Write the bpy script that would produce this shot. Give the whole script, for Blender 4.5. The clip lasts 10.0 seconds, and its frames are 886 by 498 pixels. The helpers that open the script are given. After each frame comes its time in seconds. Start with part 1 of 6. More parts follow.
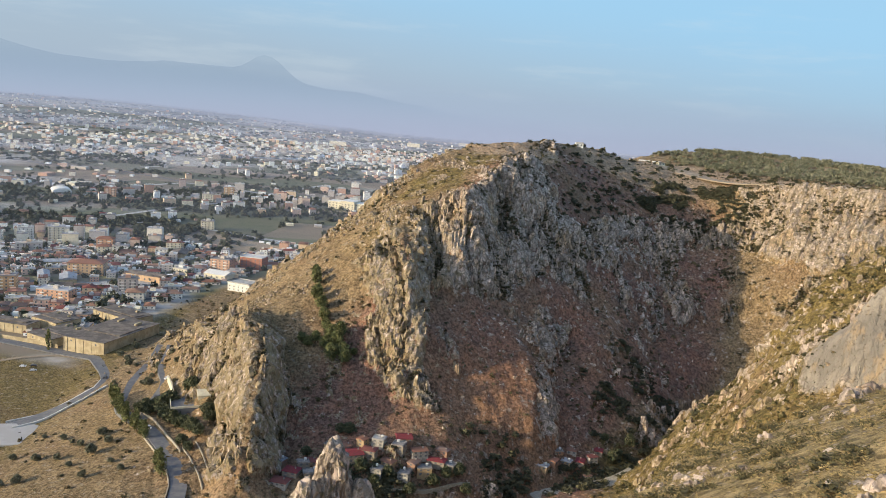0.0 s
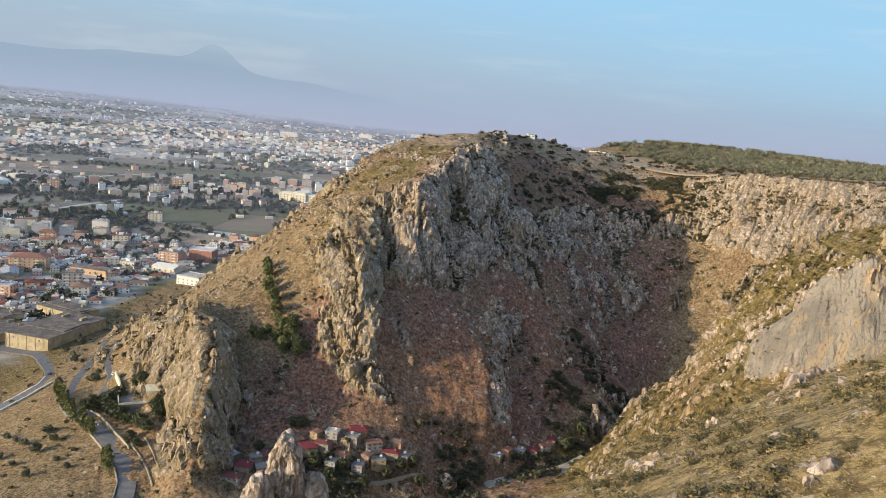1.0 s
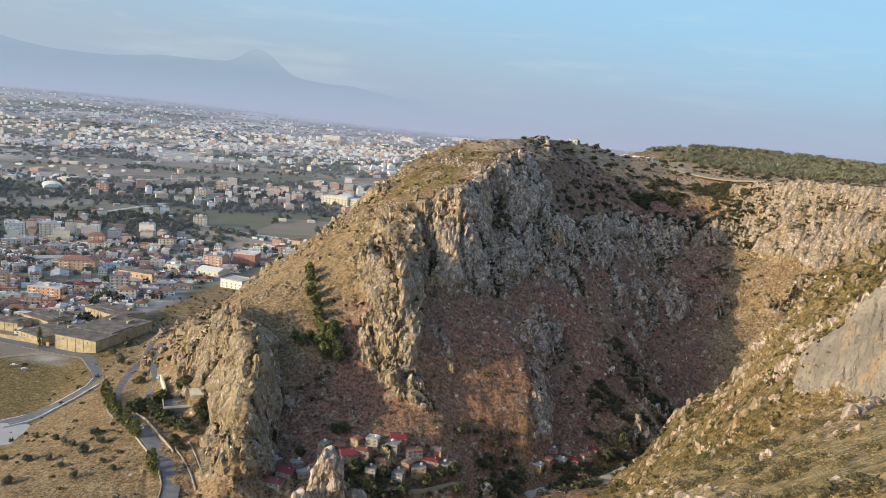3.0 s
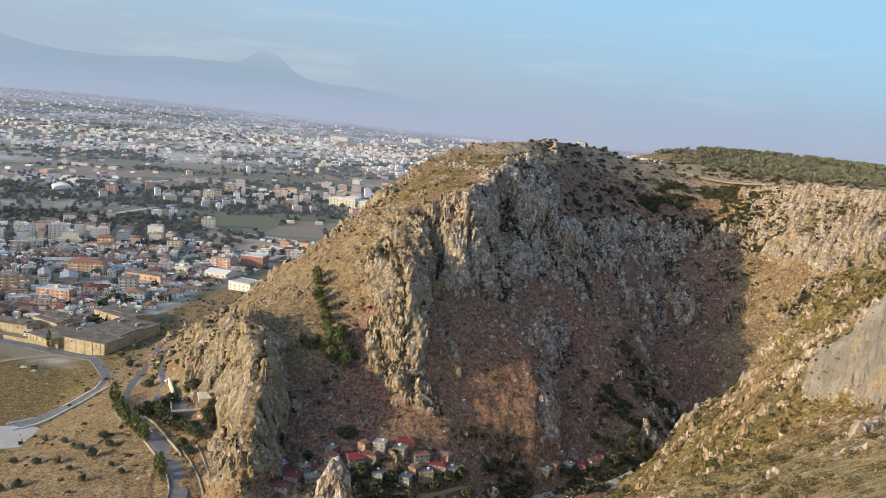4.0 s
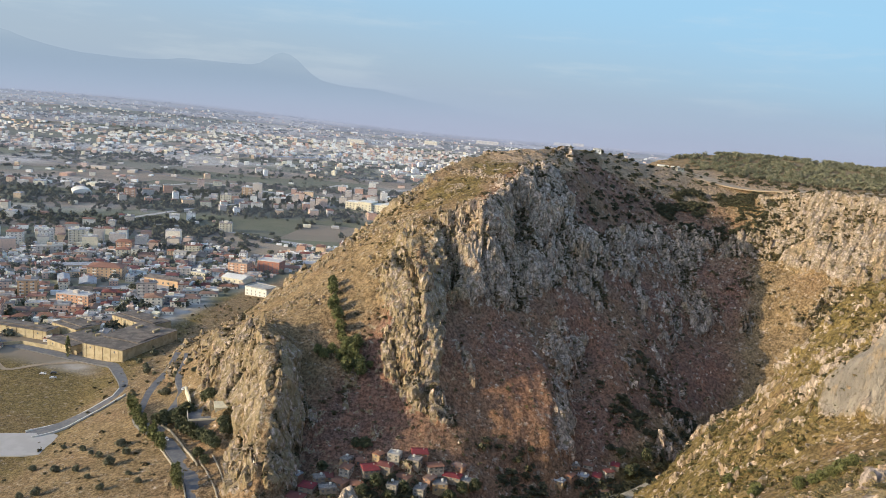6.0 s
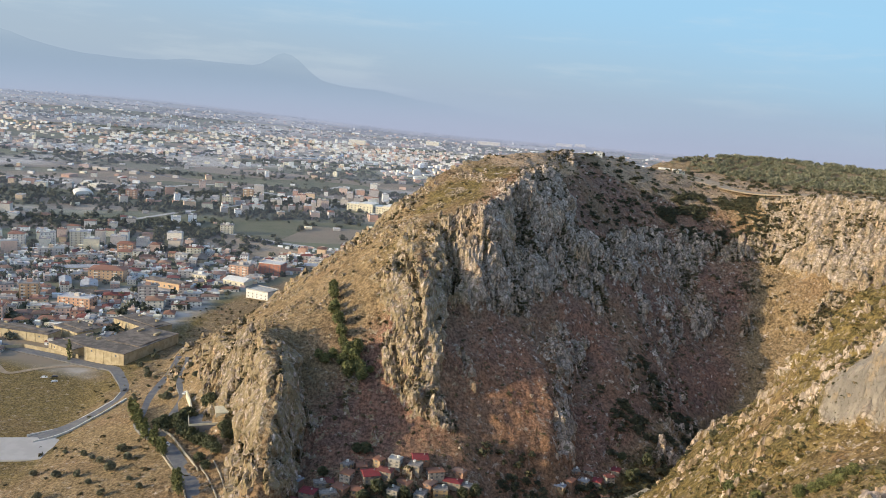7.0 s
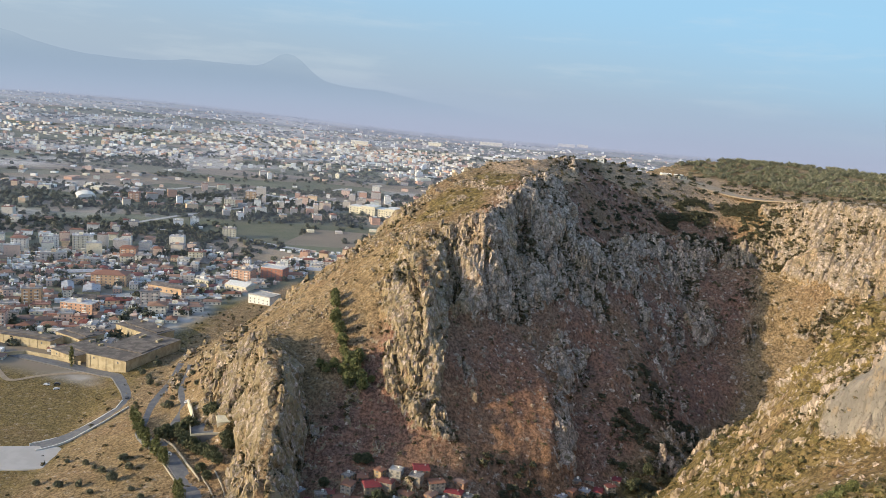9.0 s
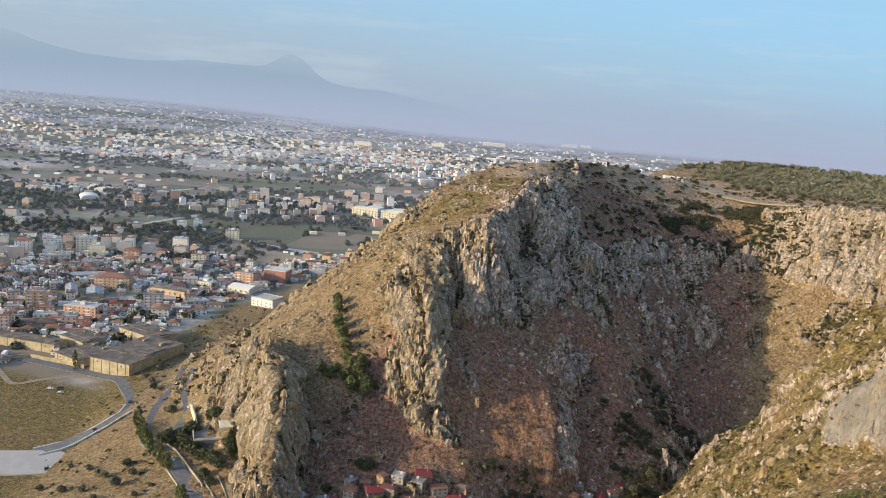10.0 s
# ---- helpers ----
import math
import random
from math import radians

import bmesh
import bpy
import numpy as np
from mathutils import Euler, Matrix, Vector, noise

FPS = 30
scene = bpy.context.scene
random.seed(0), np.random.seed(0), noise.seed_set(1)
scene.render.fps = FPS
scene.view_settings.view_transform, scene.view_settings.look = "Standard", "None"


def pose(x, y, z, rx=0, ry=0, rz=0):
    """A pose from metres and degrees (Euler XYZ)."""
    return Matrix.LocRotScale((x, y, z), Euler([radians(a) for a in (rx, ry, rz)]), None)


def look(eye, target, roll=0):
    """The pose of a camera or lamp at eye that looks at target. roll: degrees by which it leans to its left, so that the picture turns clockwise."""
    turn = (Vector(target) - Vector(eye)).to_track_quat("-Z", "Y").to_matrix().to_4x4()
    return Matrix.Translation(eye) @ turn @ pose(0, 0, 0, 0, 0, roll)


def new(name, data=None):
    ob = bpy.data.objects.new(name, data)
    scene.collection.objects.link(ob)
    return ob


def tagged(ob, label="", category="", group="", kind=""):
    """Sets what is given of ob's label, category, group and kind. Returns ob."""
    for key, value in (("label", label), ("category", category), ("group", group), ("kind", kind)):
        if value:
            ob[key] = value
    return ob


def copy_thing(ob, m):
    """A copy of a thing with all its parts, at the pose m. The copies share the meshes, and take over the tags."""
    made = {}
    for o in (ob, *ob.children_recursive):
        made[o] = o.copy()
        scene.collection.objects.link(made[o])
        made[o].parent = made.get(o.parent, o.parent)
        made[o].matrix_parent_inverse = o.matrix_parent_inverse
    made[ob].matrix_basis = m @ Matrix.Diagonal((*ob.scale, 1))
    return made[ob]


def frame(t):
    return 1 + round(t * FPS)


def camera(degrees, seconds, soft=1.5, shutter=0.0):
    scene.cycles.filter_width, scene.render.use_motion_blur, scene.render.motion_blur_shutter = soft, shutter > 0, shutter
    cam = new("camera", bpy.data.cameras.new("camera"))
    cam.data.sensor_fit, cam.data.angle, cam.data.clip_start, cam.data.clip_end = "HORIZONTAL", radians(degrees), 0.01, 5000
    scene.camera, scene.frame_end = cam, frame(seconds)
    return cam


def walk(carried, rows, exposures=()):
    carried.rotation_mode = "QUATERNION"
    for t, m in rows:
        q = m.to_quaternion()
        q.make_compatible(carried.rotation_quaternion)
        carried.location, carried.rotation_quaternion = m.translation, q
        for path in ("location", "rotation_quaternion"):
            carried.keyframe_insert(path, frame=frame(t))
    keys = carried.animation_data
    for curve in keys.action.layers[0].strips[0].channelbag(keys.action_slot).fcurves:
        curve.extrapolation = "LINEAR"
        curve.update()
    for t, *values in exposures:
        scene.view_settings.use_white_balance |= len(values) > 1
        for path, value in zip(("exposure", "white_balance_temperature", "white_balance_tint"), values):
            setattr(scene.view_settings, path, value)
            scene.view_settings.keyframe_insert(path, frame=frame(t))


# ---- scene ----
# The camera: a small drone that turns, then climbs slowly above a hillside.
cam = camera(57.0, 10.0, soft=0.8)
ROWS = [
    (0.0, 0.60, -2.60, 196.70, -0.511, -10.009, 4.442),
    (0.5, 0.60, -2.60, 196.60, -2.631, -10.330, 4.587),
    (1.0, 0.60, -2.20, 196.55, -3.914, -10.350, 4.702),
    (1.5, 0.28, -1.40, 196.46, -4.524, -10.349, 4.808),
    (2.0, 0.05, -0.50, 196.60, -2.563, -10.456, 4.630),
    (2.5, 0.00, -0.35, 197.60, -1.412, -10.416, 4.531),
    (4.0, 0.05, 0.02, 200.40, -0.469, -10.376, 4.461),
    (4.5, 0.05, 0.10, 201.69, 0.000, -10.370, 4.436),
    (5.0, 0.13, 0.22, 202.98, 0.382, -10.392, 4.396),
    (5.5, 0.26, 0.25, 204.43, 0.589, -10.406, 4.387),
    (7.0, 0.60, 0.52, 208.60, 0.803, -10.406, 4.407),
    (7.5, 0.72, 0.70, 209.98, 0.879, -10.418, 4.407),
    (8.0, 0.88, 0.88, 211.42, 0.940, -10.438, 4.390),
    (8.5, 0.88, 0.94, 212.86, 0.928, -10.424, 4.420),
    (9.0, 0.90, 1.02, 214.45, 0.978, -10.462, 4.405),
    (9.5, 0.92, 1.05, 215.98, 1.100, -10.486, 4.391),
    (10.0, 1.02, 1.15, 217.39, 1.199, -10.484, 4.380),
]
walk(cam, [(t, pose(x, y, z, 90 + pitch, 0, yaw) @ pose(0, 0, 0, 0, 0, roll)) for t, x, y, z, yaw, pitch, roll in ROWS])

# ---- light: a low evening sun from the west, hazy sky ----
SUN_UP, SUN_FROM = radians(13.2), math.atan2(-0.92, -0.39)  # height; compass angle from +y towards +x
world = bpy.data.worlds.new("world")
scene.world = world
world.use_nodes = True
wn, wl = world.node_tree.nodes, world.node_tree.links
sky = wn.new("ShaderNodeTexSky")
sky.sky_type, sky.sun_disc = "NISHITA", False
sky.sun_elevation, sky.sun_rotation = SUN_UP, SUN_FROM
sky.altitude, sky.air_density, sky.dust_density, sky.ozone_density = 200, 1.0, 2.4, 2.0
wl.new(sky.outputs["Color"], wn["Background"].inputs["Color"])
wn["Background"].inputs["Strength"].default_value = 0.188
sun = new("sun", bpy.data.lights.new("sun", "SUN"))
sun.data.energy, sun.data.angle, sun.data.color = 2.7, radians(0.6), (1.0, 0.85, 0.595)
sun.matrix_world = look((math.sin(SUN_FROM) * math.cos(SUN_UP), math.cos(SUN_FROM) * math.cos(SUN_UP), math.sin(SUN_UP)), (0, 0, 0))
scene.view_settings.exposure = 0.85
scene.view_settings.use_white_balance = True
scene.view_settings.white_balance_temperature = 6680


# ---- materials ----
class Nodes:
    """Short hand for node materials."""

    def __init__(self, name):
        self.mat = bpy.data.materials.new(name)
        self.mat.use_nodes = True
        self.n, self.l = self.mat.node_tree.nodes, self.mat.node_tree.links
        self.bsdf = self.n["Principled BSDF"]
        self.bsdf.inputs["Specular IOR Level"].default_value = 0.25

    def put(self, socket, value):
        if isinstance(value, bpy.types.NodeSocket):
            self.l.new(value, socket)
        elif isinstance(value, tuple) and len(value) == 3 and socket.type == "RGBA":
            socket.default_value = (*value, 1)
        else:
            socket.default_value = value

    def position(self, scale=(1, 1, 1)):
        geo, mapping = self.n.new("ShaderNodeNewGeometry"), self.n.new("ShaderNodeMapping")
        self.l.new(geo.outputs["Position"], mapping.inputs["Vector"])
        mapping.inputs["Scale"].default_value = scale
        return mapping.outputs["Vector"]

    def noise(self, size, detail=4.0, rough=0.55, vector=None, low=0.35, high=0.65):
        """Noise with features of about that many metres, stretched to 0..1."""
        tex = self.n.new("ShaderNodeTexNoise")
        tex.inputs["Scale"].default_value, tex.inputs["Detail"].default_value, tex.inputs["Roughness"].default_value = 1 / size, detail, rough
        self.l.new(vector or self.position(), tex.inputs["Vector"])
        return self.ramp(tex.outputs["Fac"], low, high)

    def ramp(self, value, low, high):
        r = self.n.new("ShaderNodeMapRange")
        r.interpolation_type = "SMOOTHSTEP"
        self.put(r.inputs["Value"], value)
        r.inputs["From Min"].default_value, r.inputs["From Max"].default_value = low, high
        return r.outputs["Result"]

    def mix(self, fac, a, b, blend="MIX"):
        m = self.n.new("ShaderNodeMix")
        m.data_type, m.blend_type = "RGBA", blend
        self.put(m.inputs["Factor"], fac), self.put(m.inputs["A"], a), self.put(m.inputs["B"], b)
        return m.outputs["Result"]

    def math(self, op, a, b=0.0):
        m = self.n.new("ShaderNodeMath")
        m.operation = op
        self.put(m.inputs[0], a), self.put(m.inputs[1], b)
        return m.outputs["Value"]

    def attribute(self, name):
        a = self.n.new("ShaderNodeAttribute")
        a.attribute_name = name
        return a.outputs["Fac"]

    def random(self):
        return self.n.new("ShaderNodeObjectInfo").outputs["Random"]

    def island(self):
        return self.n.new("ShaderNodeNewGeometry").outputs["Random Per Island"]

    def palette(self, value, colours):
        r = self.n.new("ShaderNodeValToRGB")
        r.color_ramp.interpolation = "CONSTANT"
        while len(r.color_ramp.elements) < len(colours):
            r.color_ramp.elements.new(0.5)
        for k, colour in enumerate(colours):
            r.color_ramp.elements[k].position, r.color_ramp.elements[k].color = k / len(colours), (*colour, 1)
        self.put(r.inputs["Fac"], value)
        return r.outputs["Color"]

    def bump(self, height, distance, strength=1.0):
        b = self.n.new("ShaderNodeBump")
        b.inputs["Strength"].default_value, b.inputs["Distance"].default_value = strength, distance
        self.l.new(height, b.inputs["Height"])
        self.l.new(b.outputs["Normal"], self.bsdf.inputs["Normal"])

    def done(self, colour, rough=0.9):
        self.put(self.bsdf.inputs["Base Color"], colour)
        self.put(self.bsdf.inputs["Roughness"], rough)
        return self.mat


def joints(m, size):
    """Blocks of broken rock: (0 in the joints .. 1 inside a block, a value of its own for each block)."""
    warp = m.n.new("ShaderNodeTexNoise")
    warp.inputs["Scale"].default_value, warp.inputs["Detail"].default_value = 0.45, 3.0
    m.l.new(m.position(), warp.inputs["Vector"])
    bend = m.n.new("ShaderNodeVectorMath")
    bend.operation = "MULTIPLY_ADD"
    bend.inputs[1].default_value = (0.9, 0.9, 0.9)
    m.l.new(warp.outputs["Color"], bend.inputs[0]), m.l.new(m.position((1 / size, 1 / size, 0.5 / size)), bend.inputs[2])
    edge, cell = m.n.new("ShaderNodeTexVoronoi"), m.n.new("ShaderNodeTexVoronoi")
    edge.feature = "DISTANCE_TO_EDGE"
    for tex in (edge, cell):
        tex.inputs["Scale"].default_value = 1.0
        m.l.new(bend.outputs["Vector"], tex.inputs["Vector"])
    sep = m.n.new("ShaderNodeSeparateColor")
    m.l.new(cell.outputs["Color"], sep.inputs["Color"])
    return m.ramp(edge.outputs["Distance"], 0.0, 0.16), sep.outputs["Red"]


def stone_colour(m, lichen=1.0):
    """Grey limestone with ochre stains, dark pits and lichen."""
    flute = m.position((1, 1, 0.5))
    stone = m.mix(m.noise(4, 6, 0.65, flute), (0.645, 0.525, 0.445), (0.48, 0.388, 0.33))
    stone = m.mix(m.math("MULTIPLY", m.noise(15, 3, 0.5, m.position((1, 1, 0.3)), 0.57, 0.66), 0.6), stone, (0.52, 0.335, 0.175))
    stone = m.mix(m.math("MULTIPLY", m.noise(1.9, 6, 0.75, m.position((1, 1, 0.65)), 0.53, 0.60), 0.72), stone, (0.12, 0.10, 0.088))
    stone = m.mix(m.math("MULTIPLY", m.noise(1.5, 5, 0.75, m.position((1, 1, 0.16)), 0.55, 0.61), 0.5), stone, (0.11, 0.092, 0.078))
    stone = m.mix(m.math("MULTIPLY", m.noise(0.8, 4, 0.7, None, 0.56, 0.66), 0.5), stone, (0.55, 0.46, 0.385))
    inside, own = joints(m, 2.6)
    stone = m.mix(1.0, stone, m.mix(own, (0.74, 0.73, 0.73), (1.24, 1.23, 1.21)), "MULTIPLY")
    stone = m.mix(inside, m.mix(0.6, stone, (0.10, 0.083, 0.068)), stone)
    # ochre and olive lichen, thickest on the western crags
    sep = m.n.new("ShaderNodeSeparateXYZ")
    m.l.new(m.position(), sep.inputs["Vector"])
    west = m.math("MULTIPLY", m.ramp(sep.outputs["X"], 30.0, -20.0), 0.62 * lichen)
    east = m.math("MULTIPLY", m.ramp(sep.outputs["X"], 190.0, 240.0), 0.30 * lichen)
    cover = m.math("ADD", m.math("ADD", west, east), 0.28 * lichen)
    stone = m.mix(m.math("MULTIPLY", m.noise(2.6, 6, 0.75, m.position((1, 1, 0.45)), 0.38, 0.54), cover), stone, (0.30, 0.232, 0.128))
    return m.mix(m.math("MULTIPLY", m.noise(3.2, 5, 0.7, None, 0.55, 0.60), 0.78), stone, (0.15, 0.12, 0.065))


def slab_colour(m):
    """Smooth pale grey rock face with long ochre and dark runs of water."""
    run = m.position((1, 1, 0.09))
    face = m.mix(m.noise(9, 5, 0.6, m.position((1, 1, 0.6))), (0.325, 0.285, 0.232), (0.205, 0.182, 0.155))
    face = m.mix(m.math("MULTIPLY", m.noise(4.5, 4, 0.6, run, 0.53, 0.66), 0.65), face, (0.40, 0.285, 0.165))
    face = m.mix(m.math("MULTIPLY", m.noise(2.4, 5, 0.7, run, 0.56, 0.66), 0.5), face, (0.135, 0.115, 0.098))
    return m.mix(m.math("MULTIPLY", m.noise(1.6, 5, 0.75, m.position((1, 1, 0.8)), 0.57, 0.62), 0.7), face, (0.115, 0.095, 0.07))


def ground_material():
    m = Nodes("ground")
    # plain: ploughed soil, meadows and dry grass in patches
    cell = m.n.new("ShaderNodeTexVoronoi")
    cell.inputs["Scale"].default_value = 1.0
    m.l.new(m.position((1 / 230, 1 / 105, 0)), cell.inputs["Vector"])
    field = m.palette(cell.outputs["Color"], [(0.165, 0.16, 0.105), (0.25, 0.20, 0.15), (0.13, 0.135, 0.082), (0.29, 0.225, 0.17), (0.15, 0.16, 0.092), (0.21, 0.175, 0.125)])
    field = m.mix(m.math("MULTIPLY", m.noise(50, 6, 0.6), 0.5), field, (0.19, 0.17, 0.12))
    town = m.mix(m.noise(14, 5), (0.56, 0.52, 0.48), (0.34, 0.31, 0.27))
    plain = m.mix(m.attribute("town"), field, town)
    # hill: dry straw grass, brown scrub and reddish earth, grey limestone
    straw = m.mix(m.noise(13, 6, 0.6), (0.31, 0.215, 0.115), (0.22, 0.148, 0.074))
    straw = m.mix(m.math("MULTIPLY", m.noise(2.6, 5, 0.7, None, 0.48, 0.68), 0.85), straw, (0.12, 0.088, 0.042))
    straw = m.mix(m.math("MULTIPLY", m.noise(1.1, 4, 0.7, None, 0.55, 0.68), 0.6), straw, (0.36, 0.285, 0.165))
    green = m.mix(m.noise(5, 5), (0.130, 0.098, 0.034), (0.215, 0.155, 0.056))
    grass = m.mix(m.ramp(m.math("ADD", m.attribute("green"), m.math("MULTIPLY", m.noise(12, 5, 0.6, None, 0.3, 0.6), 0.6)), 0.5, 1.15), straw, green)
    # Brown scrub; the shaded slope's red-purple tone is put into its colour.
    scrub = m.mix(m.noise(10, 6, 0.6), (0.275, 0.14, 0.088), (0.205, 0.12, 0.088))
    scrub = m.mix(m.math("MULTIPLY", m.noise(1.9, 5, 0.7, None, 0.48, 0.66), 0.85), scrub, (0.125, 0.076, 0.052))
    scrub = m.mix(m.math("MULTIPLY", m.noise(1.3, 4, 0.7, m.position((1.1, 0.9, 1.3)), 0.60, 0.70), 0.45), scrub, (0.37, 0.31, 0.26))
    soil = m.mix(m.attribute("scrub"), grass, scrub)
    # Rusty ground; the low sun's glow on this slope is put into its colour.
    rust = m.mix(m.noise(4.0, 6, 0.7), (0.40, 0.20, 0.095), (0.27, 0.135, 0.07))
    soil = m.mix(m.math("MULTIPLY", m.attribute("rust"), m.math("ADD", m.math("MULTIPLY", m.noise(12, 5, 0.65), 0.5), 0.08)), soil, rust)
    gold = m.mix(m.noise(3.0, 5, 0.65, m.position((1, 1, 1.2))), (0.36, 0.26, 0.125), (0.245, 0.18, 0.080))
    soil = m.mix(m.math("MULTIPLY", m.attribute("meadow"), 0.8), soil, gold)
    bare = m.mix(m.noise(9, 5, 0.6), (0.40, 0.285, 0.175), (0.31, 0.215, 0.135))
    soil = m.mix(m.ramp(m.math("ADD", m.attribute("bare"), m.math("MULTIPLY", m.noise(14, 5, 0.65), 0.5)), 0.55, 0.85), soil, bare)
    edge = m.math("ADD", m.attribute("rock"), m.math("MULTIPLY", m.math("SUBTRACT", m.noise(4, 6, 0.75), 0.5), 1.25))
    tuft = m.noise(1.6, 5, 0.8, m.position((1, 1, 0.8)), 0.40, 0.60)
    soil = m.mix(1.0, soil, m.mix(tuft, (0.50, 0.48, 0.46), (1.38, 1.38, 1.40)), "MULTIPLY")
    soil = m.mix(m.math("MULTIPLY", m.noise(3.4, 4, 0.7, m.position((1.2, 0.8, 1)), 0.62, 0.68), 0.8), soil, (0.075, 0.066, 0.03))
    hill = m.mix(m.ramp(edge, 0.38, 0.58), soil, stone_colour(m))
    hill = m.mix(m.attribute("slab"), hill, slab_colour(m))
    colour = m.mix(m.attribute("hill"), plain, hill)
    relief = m.math("ADD", m.noise(1.8, 6, 0.7, m.position((1, 1, 0.5)), 0.2, 0.8), m.math("MULTIPLY", joints(m, 2.6)[0], m.attribute("rock")))
    m.bump(m.math("MULTIPLY", relief, m.attribute("hill")), 0.7, 0.55)
    return m.done(colour, 0.95)


def rock_material(name="limestone", lichen=1.0, tints=True):
    m = Nodes(name)
    tint = m.palette(m.island(), [(1.1, 1.08, 1.06), (0.80, 0.78, 0.77), (1, 0.94, 0.86), (0.9, 0.9, 0.92), (1.16, 1.14, 1.11)])
    m.bump(m.math("ADD", m.noise(1.6, 6, 0.7, m.position((1, 1, 0.45)), 0.2, 0.8), joints(m, 2.6)[0]), 0.6, 0.55)
    return m.done(m.mix(1.0 if tints else 0.0, stone_colour(m, lichen), tint, "MULTIPLY"), 0.95)


def leaf_material(name, colours):
    m = Nodes(name)
    m.put(m.bsdf.inputs["Roughness"], 0.8)
    return m.done(m.palette(m.island(), colours), 0.8)


def simple(name, a, b, size=0.5, rough=0.85, low=0.4, high=0.6):
    m = Nodes(name)
    return m.done(m.mix(m.noise(size, 5, 0.6, None, low, high), a, b), rough)


def varied(name, colours, dirt, size=2.0, rough=0.85, per_island=False):
    m = Nodes(name)
    base = m.palette(m.island() if per_island else m.random(), colours)
    stain = m.math("MULTIPLY", m.noise(size, 5, 0.65, None, 0.45, 0.75), 0.45)
    return m.done(m.mix(stain, base, dirt), rough)


PLASTERS = [(0.84, 0.78, 0.66), (0.70, 0.64, 0.56), (0.88, 0.88, 0.82), (0.75, 0.56, 0.38), (0.59, 0.54, 0.50), (0.86, 0.78, 0.59), (0.61, 0.38, 0.28), (0.79, 0.76, 0.70), (0.66, 0.58, 0.50), (0.72, 0.53, 0.43), (0.52, 0.47, 0.44), (0.88, 0.88, 0.88)]
FAR_PLASTERS = PLASTERS + [(0.88, 0.87, 0.81), (0.88, 0.88, 0.88), (0.84, 0.80, 0.76), (0.75, 0.68, 0.61), (0.45, 0.40, 0.36), (0.54, 0.35, 0.27)]
ROOFS = [(0.45, 0.42, 0.40), (0.32, 0.18, 0.14), (0.52, 0.50, 0.47), (0.38, 0.35, 0.33), (0.63, 0.61, 0.59), (0.29, 0.27, 0.26), (0.38, 0.21, 0.16), (0.54, 0.53, 0.54)]
GROUND = ground_material()
PLASTER = varied("plaster", PLASTERS, (0.25, 0.22, 0.18))
FAR_TOWN = varied("town_plaster", FAR_PLASTERS, (0.36, 0.33, 0.30), 20, per_island=True)
ROOF = varied("roof", ROOFS, (0.13, 0.11, 0.10))
TILE = varied("clay_tile", [(0.30, 0.145, 0.095), (0.25, 0.13, 0.09), (0.20, 0.07, 0.06), (0.30, 0.18, 0.125), (0.24, 0.16, 0.13)], (0.15, 0.09, 0.06), 1.0)
GLASS = Nodes("window_glass").done((0.17, 0.175, 0.18), 0.25)
ROCK = rock_material()
BARE_ROCK = rock_material("bare_limestone", 0.35, False)
LICHEN_ROCK = rock_material("lichened_limestone", 2.8)
PINE = leaf_material("pine_needles", [(0.13, 0.14, 0.055), (0.18, 0.185, 0.072), (0.095, 0.105, 0.046), (0.21, 0.205, 0.082)])
OLIVE = leaf_material("olive_leaves", [(0.16, 0.158, 0.098), (0.20, 0.195, 0.128), (0.125, 0.125, 0.076), (0.24, 0.228, 0.155)])
EVERGREEN = leaf_material("evergreen_leaves", [(0.070, 0.068, 0.038), (0.090, 0.084, 0.046), (0.056, 0.056, 0.034), (0.11, 0.10, 0.054)])
# Paler and greyer than the broad leaves: distance haze is put into the colour.
HAZY_LEAVES = leaf_material("hazy_leaves", [(0.105, 0.112, 0.078), (0.13, 0.132, 0.090), (0.085, 0.094, 0.068), (0.15, 0.145, 0.10)])
BROAD = leaf_material("broad_leaves", [(0.085, 0.095, 0.050), (0.115, 0.12, 0.062), (0.066, 0.078, 0.044), (0.14, 0.135, 0.072)])
SHRUB = leaf_material("dry_shrub", [(0.10, 0.082, 0.038), (0.072, 0.068, 0.034), (0.14, 0.098, 0.050), (0.058, 0.056, 0.030), (0.15, 0.118, 0.056)])
SLOPE_SHRUB = leaf_material("slope_shrub", [(0.17, 0.135, 0.052), (0.125, 0.105, 0.040), (0.21, 0.16, 0.066), (0.10, 0.09, 0.036), (0.24, 0.175, 0.075)])
NEAR_SHRUB = leaf_material("brushwood", [(0.105, 0.090, 0.040), (0.13, 0.106, 0.047), (0.15, 0.118, 0.053), (0.09, 0.079, 0.036)])
STRAW = leaf_material("straw", [(0.32, 0.235, 0.105), (0.29, 0.21, 0.090), (0.35, 0.26, 0.12), (0.26, 0.19, 0.078)])
BARK = simple("bark", (0.16, 0.11, 0.07), (0.09, 0.065, 0.045))
ASPHALT = simple("asphalt", (0.15, 0.15, 0.16), (0.20, 0.195, 0.19), 3)
CONCRETE = simple("concrete", (0.50, 0.48, 0.45), (0.38, 0.36, 0.33), 2.5)
DIRT = simple("dirt_track", (0.38, 0.30, 0.215), (0.31, 0.24, 0.165), 4)
SHED_WALL = simple("weathered_plaster", (0.52, 0.43, 0.28), (0.40, 0.32, 0.20), 4)
SHED_ROOF = simple("bitumen_roof", (0.13, 0.11, 0.095), (0.23, 0.19, 0.155), 6)
METAL_ROOF = simple("sheet_metal", (0.42, 0.43, 0.46), (0.33, 0.32, 0.32), 3, 0.55)
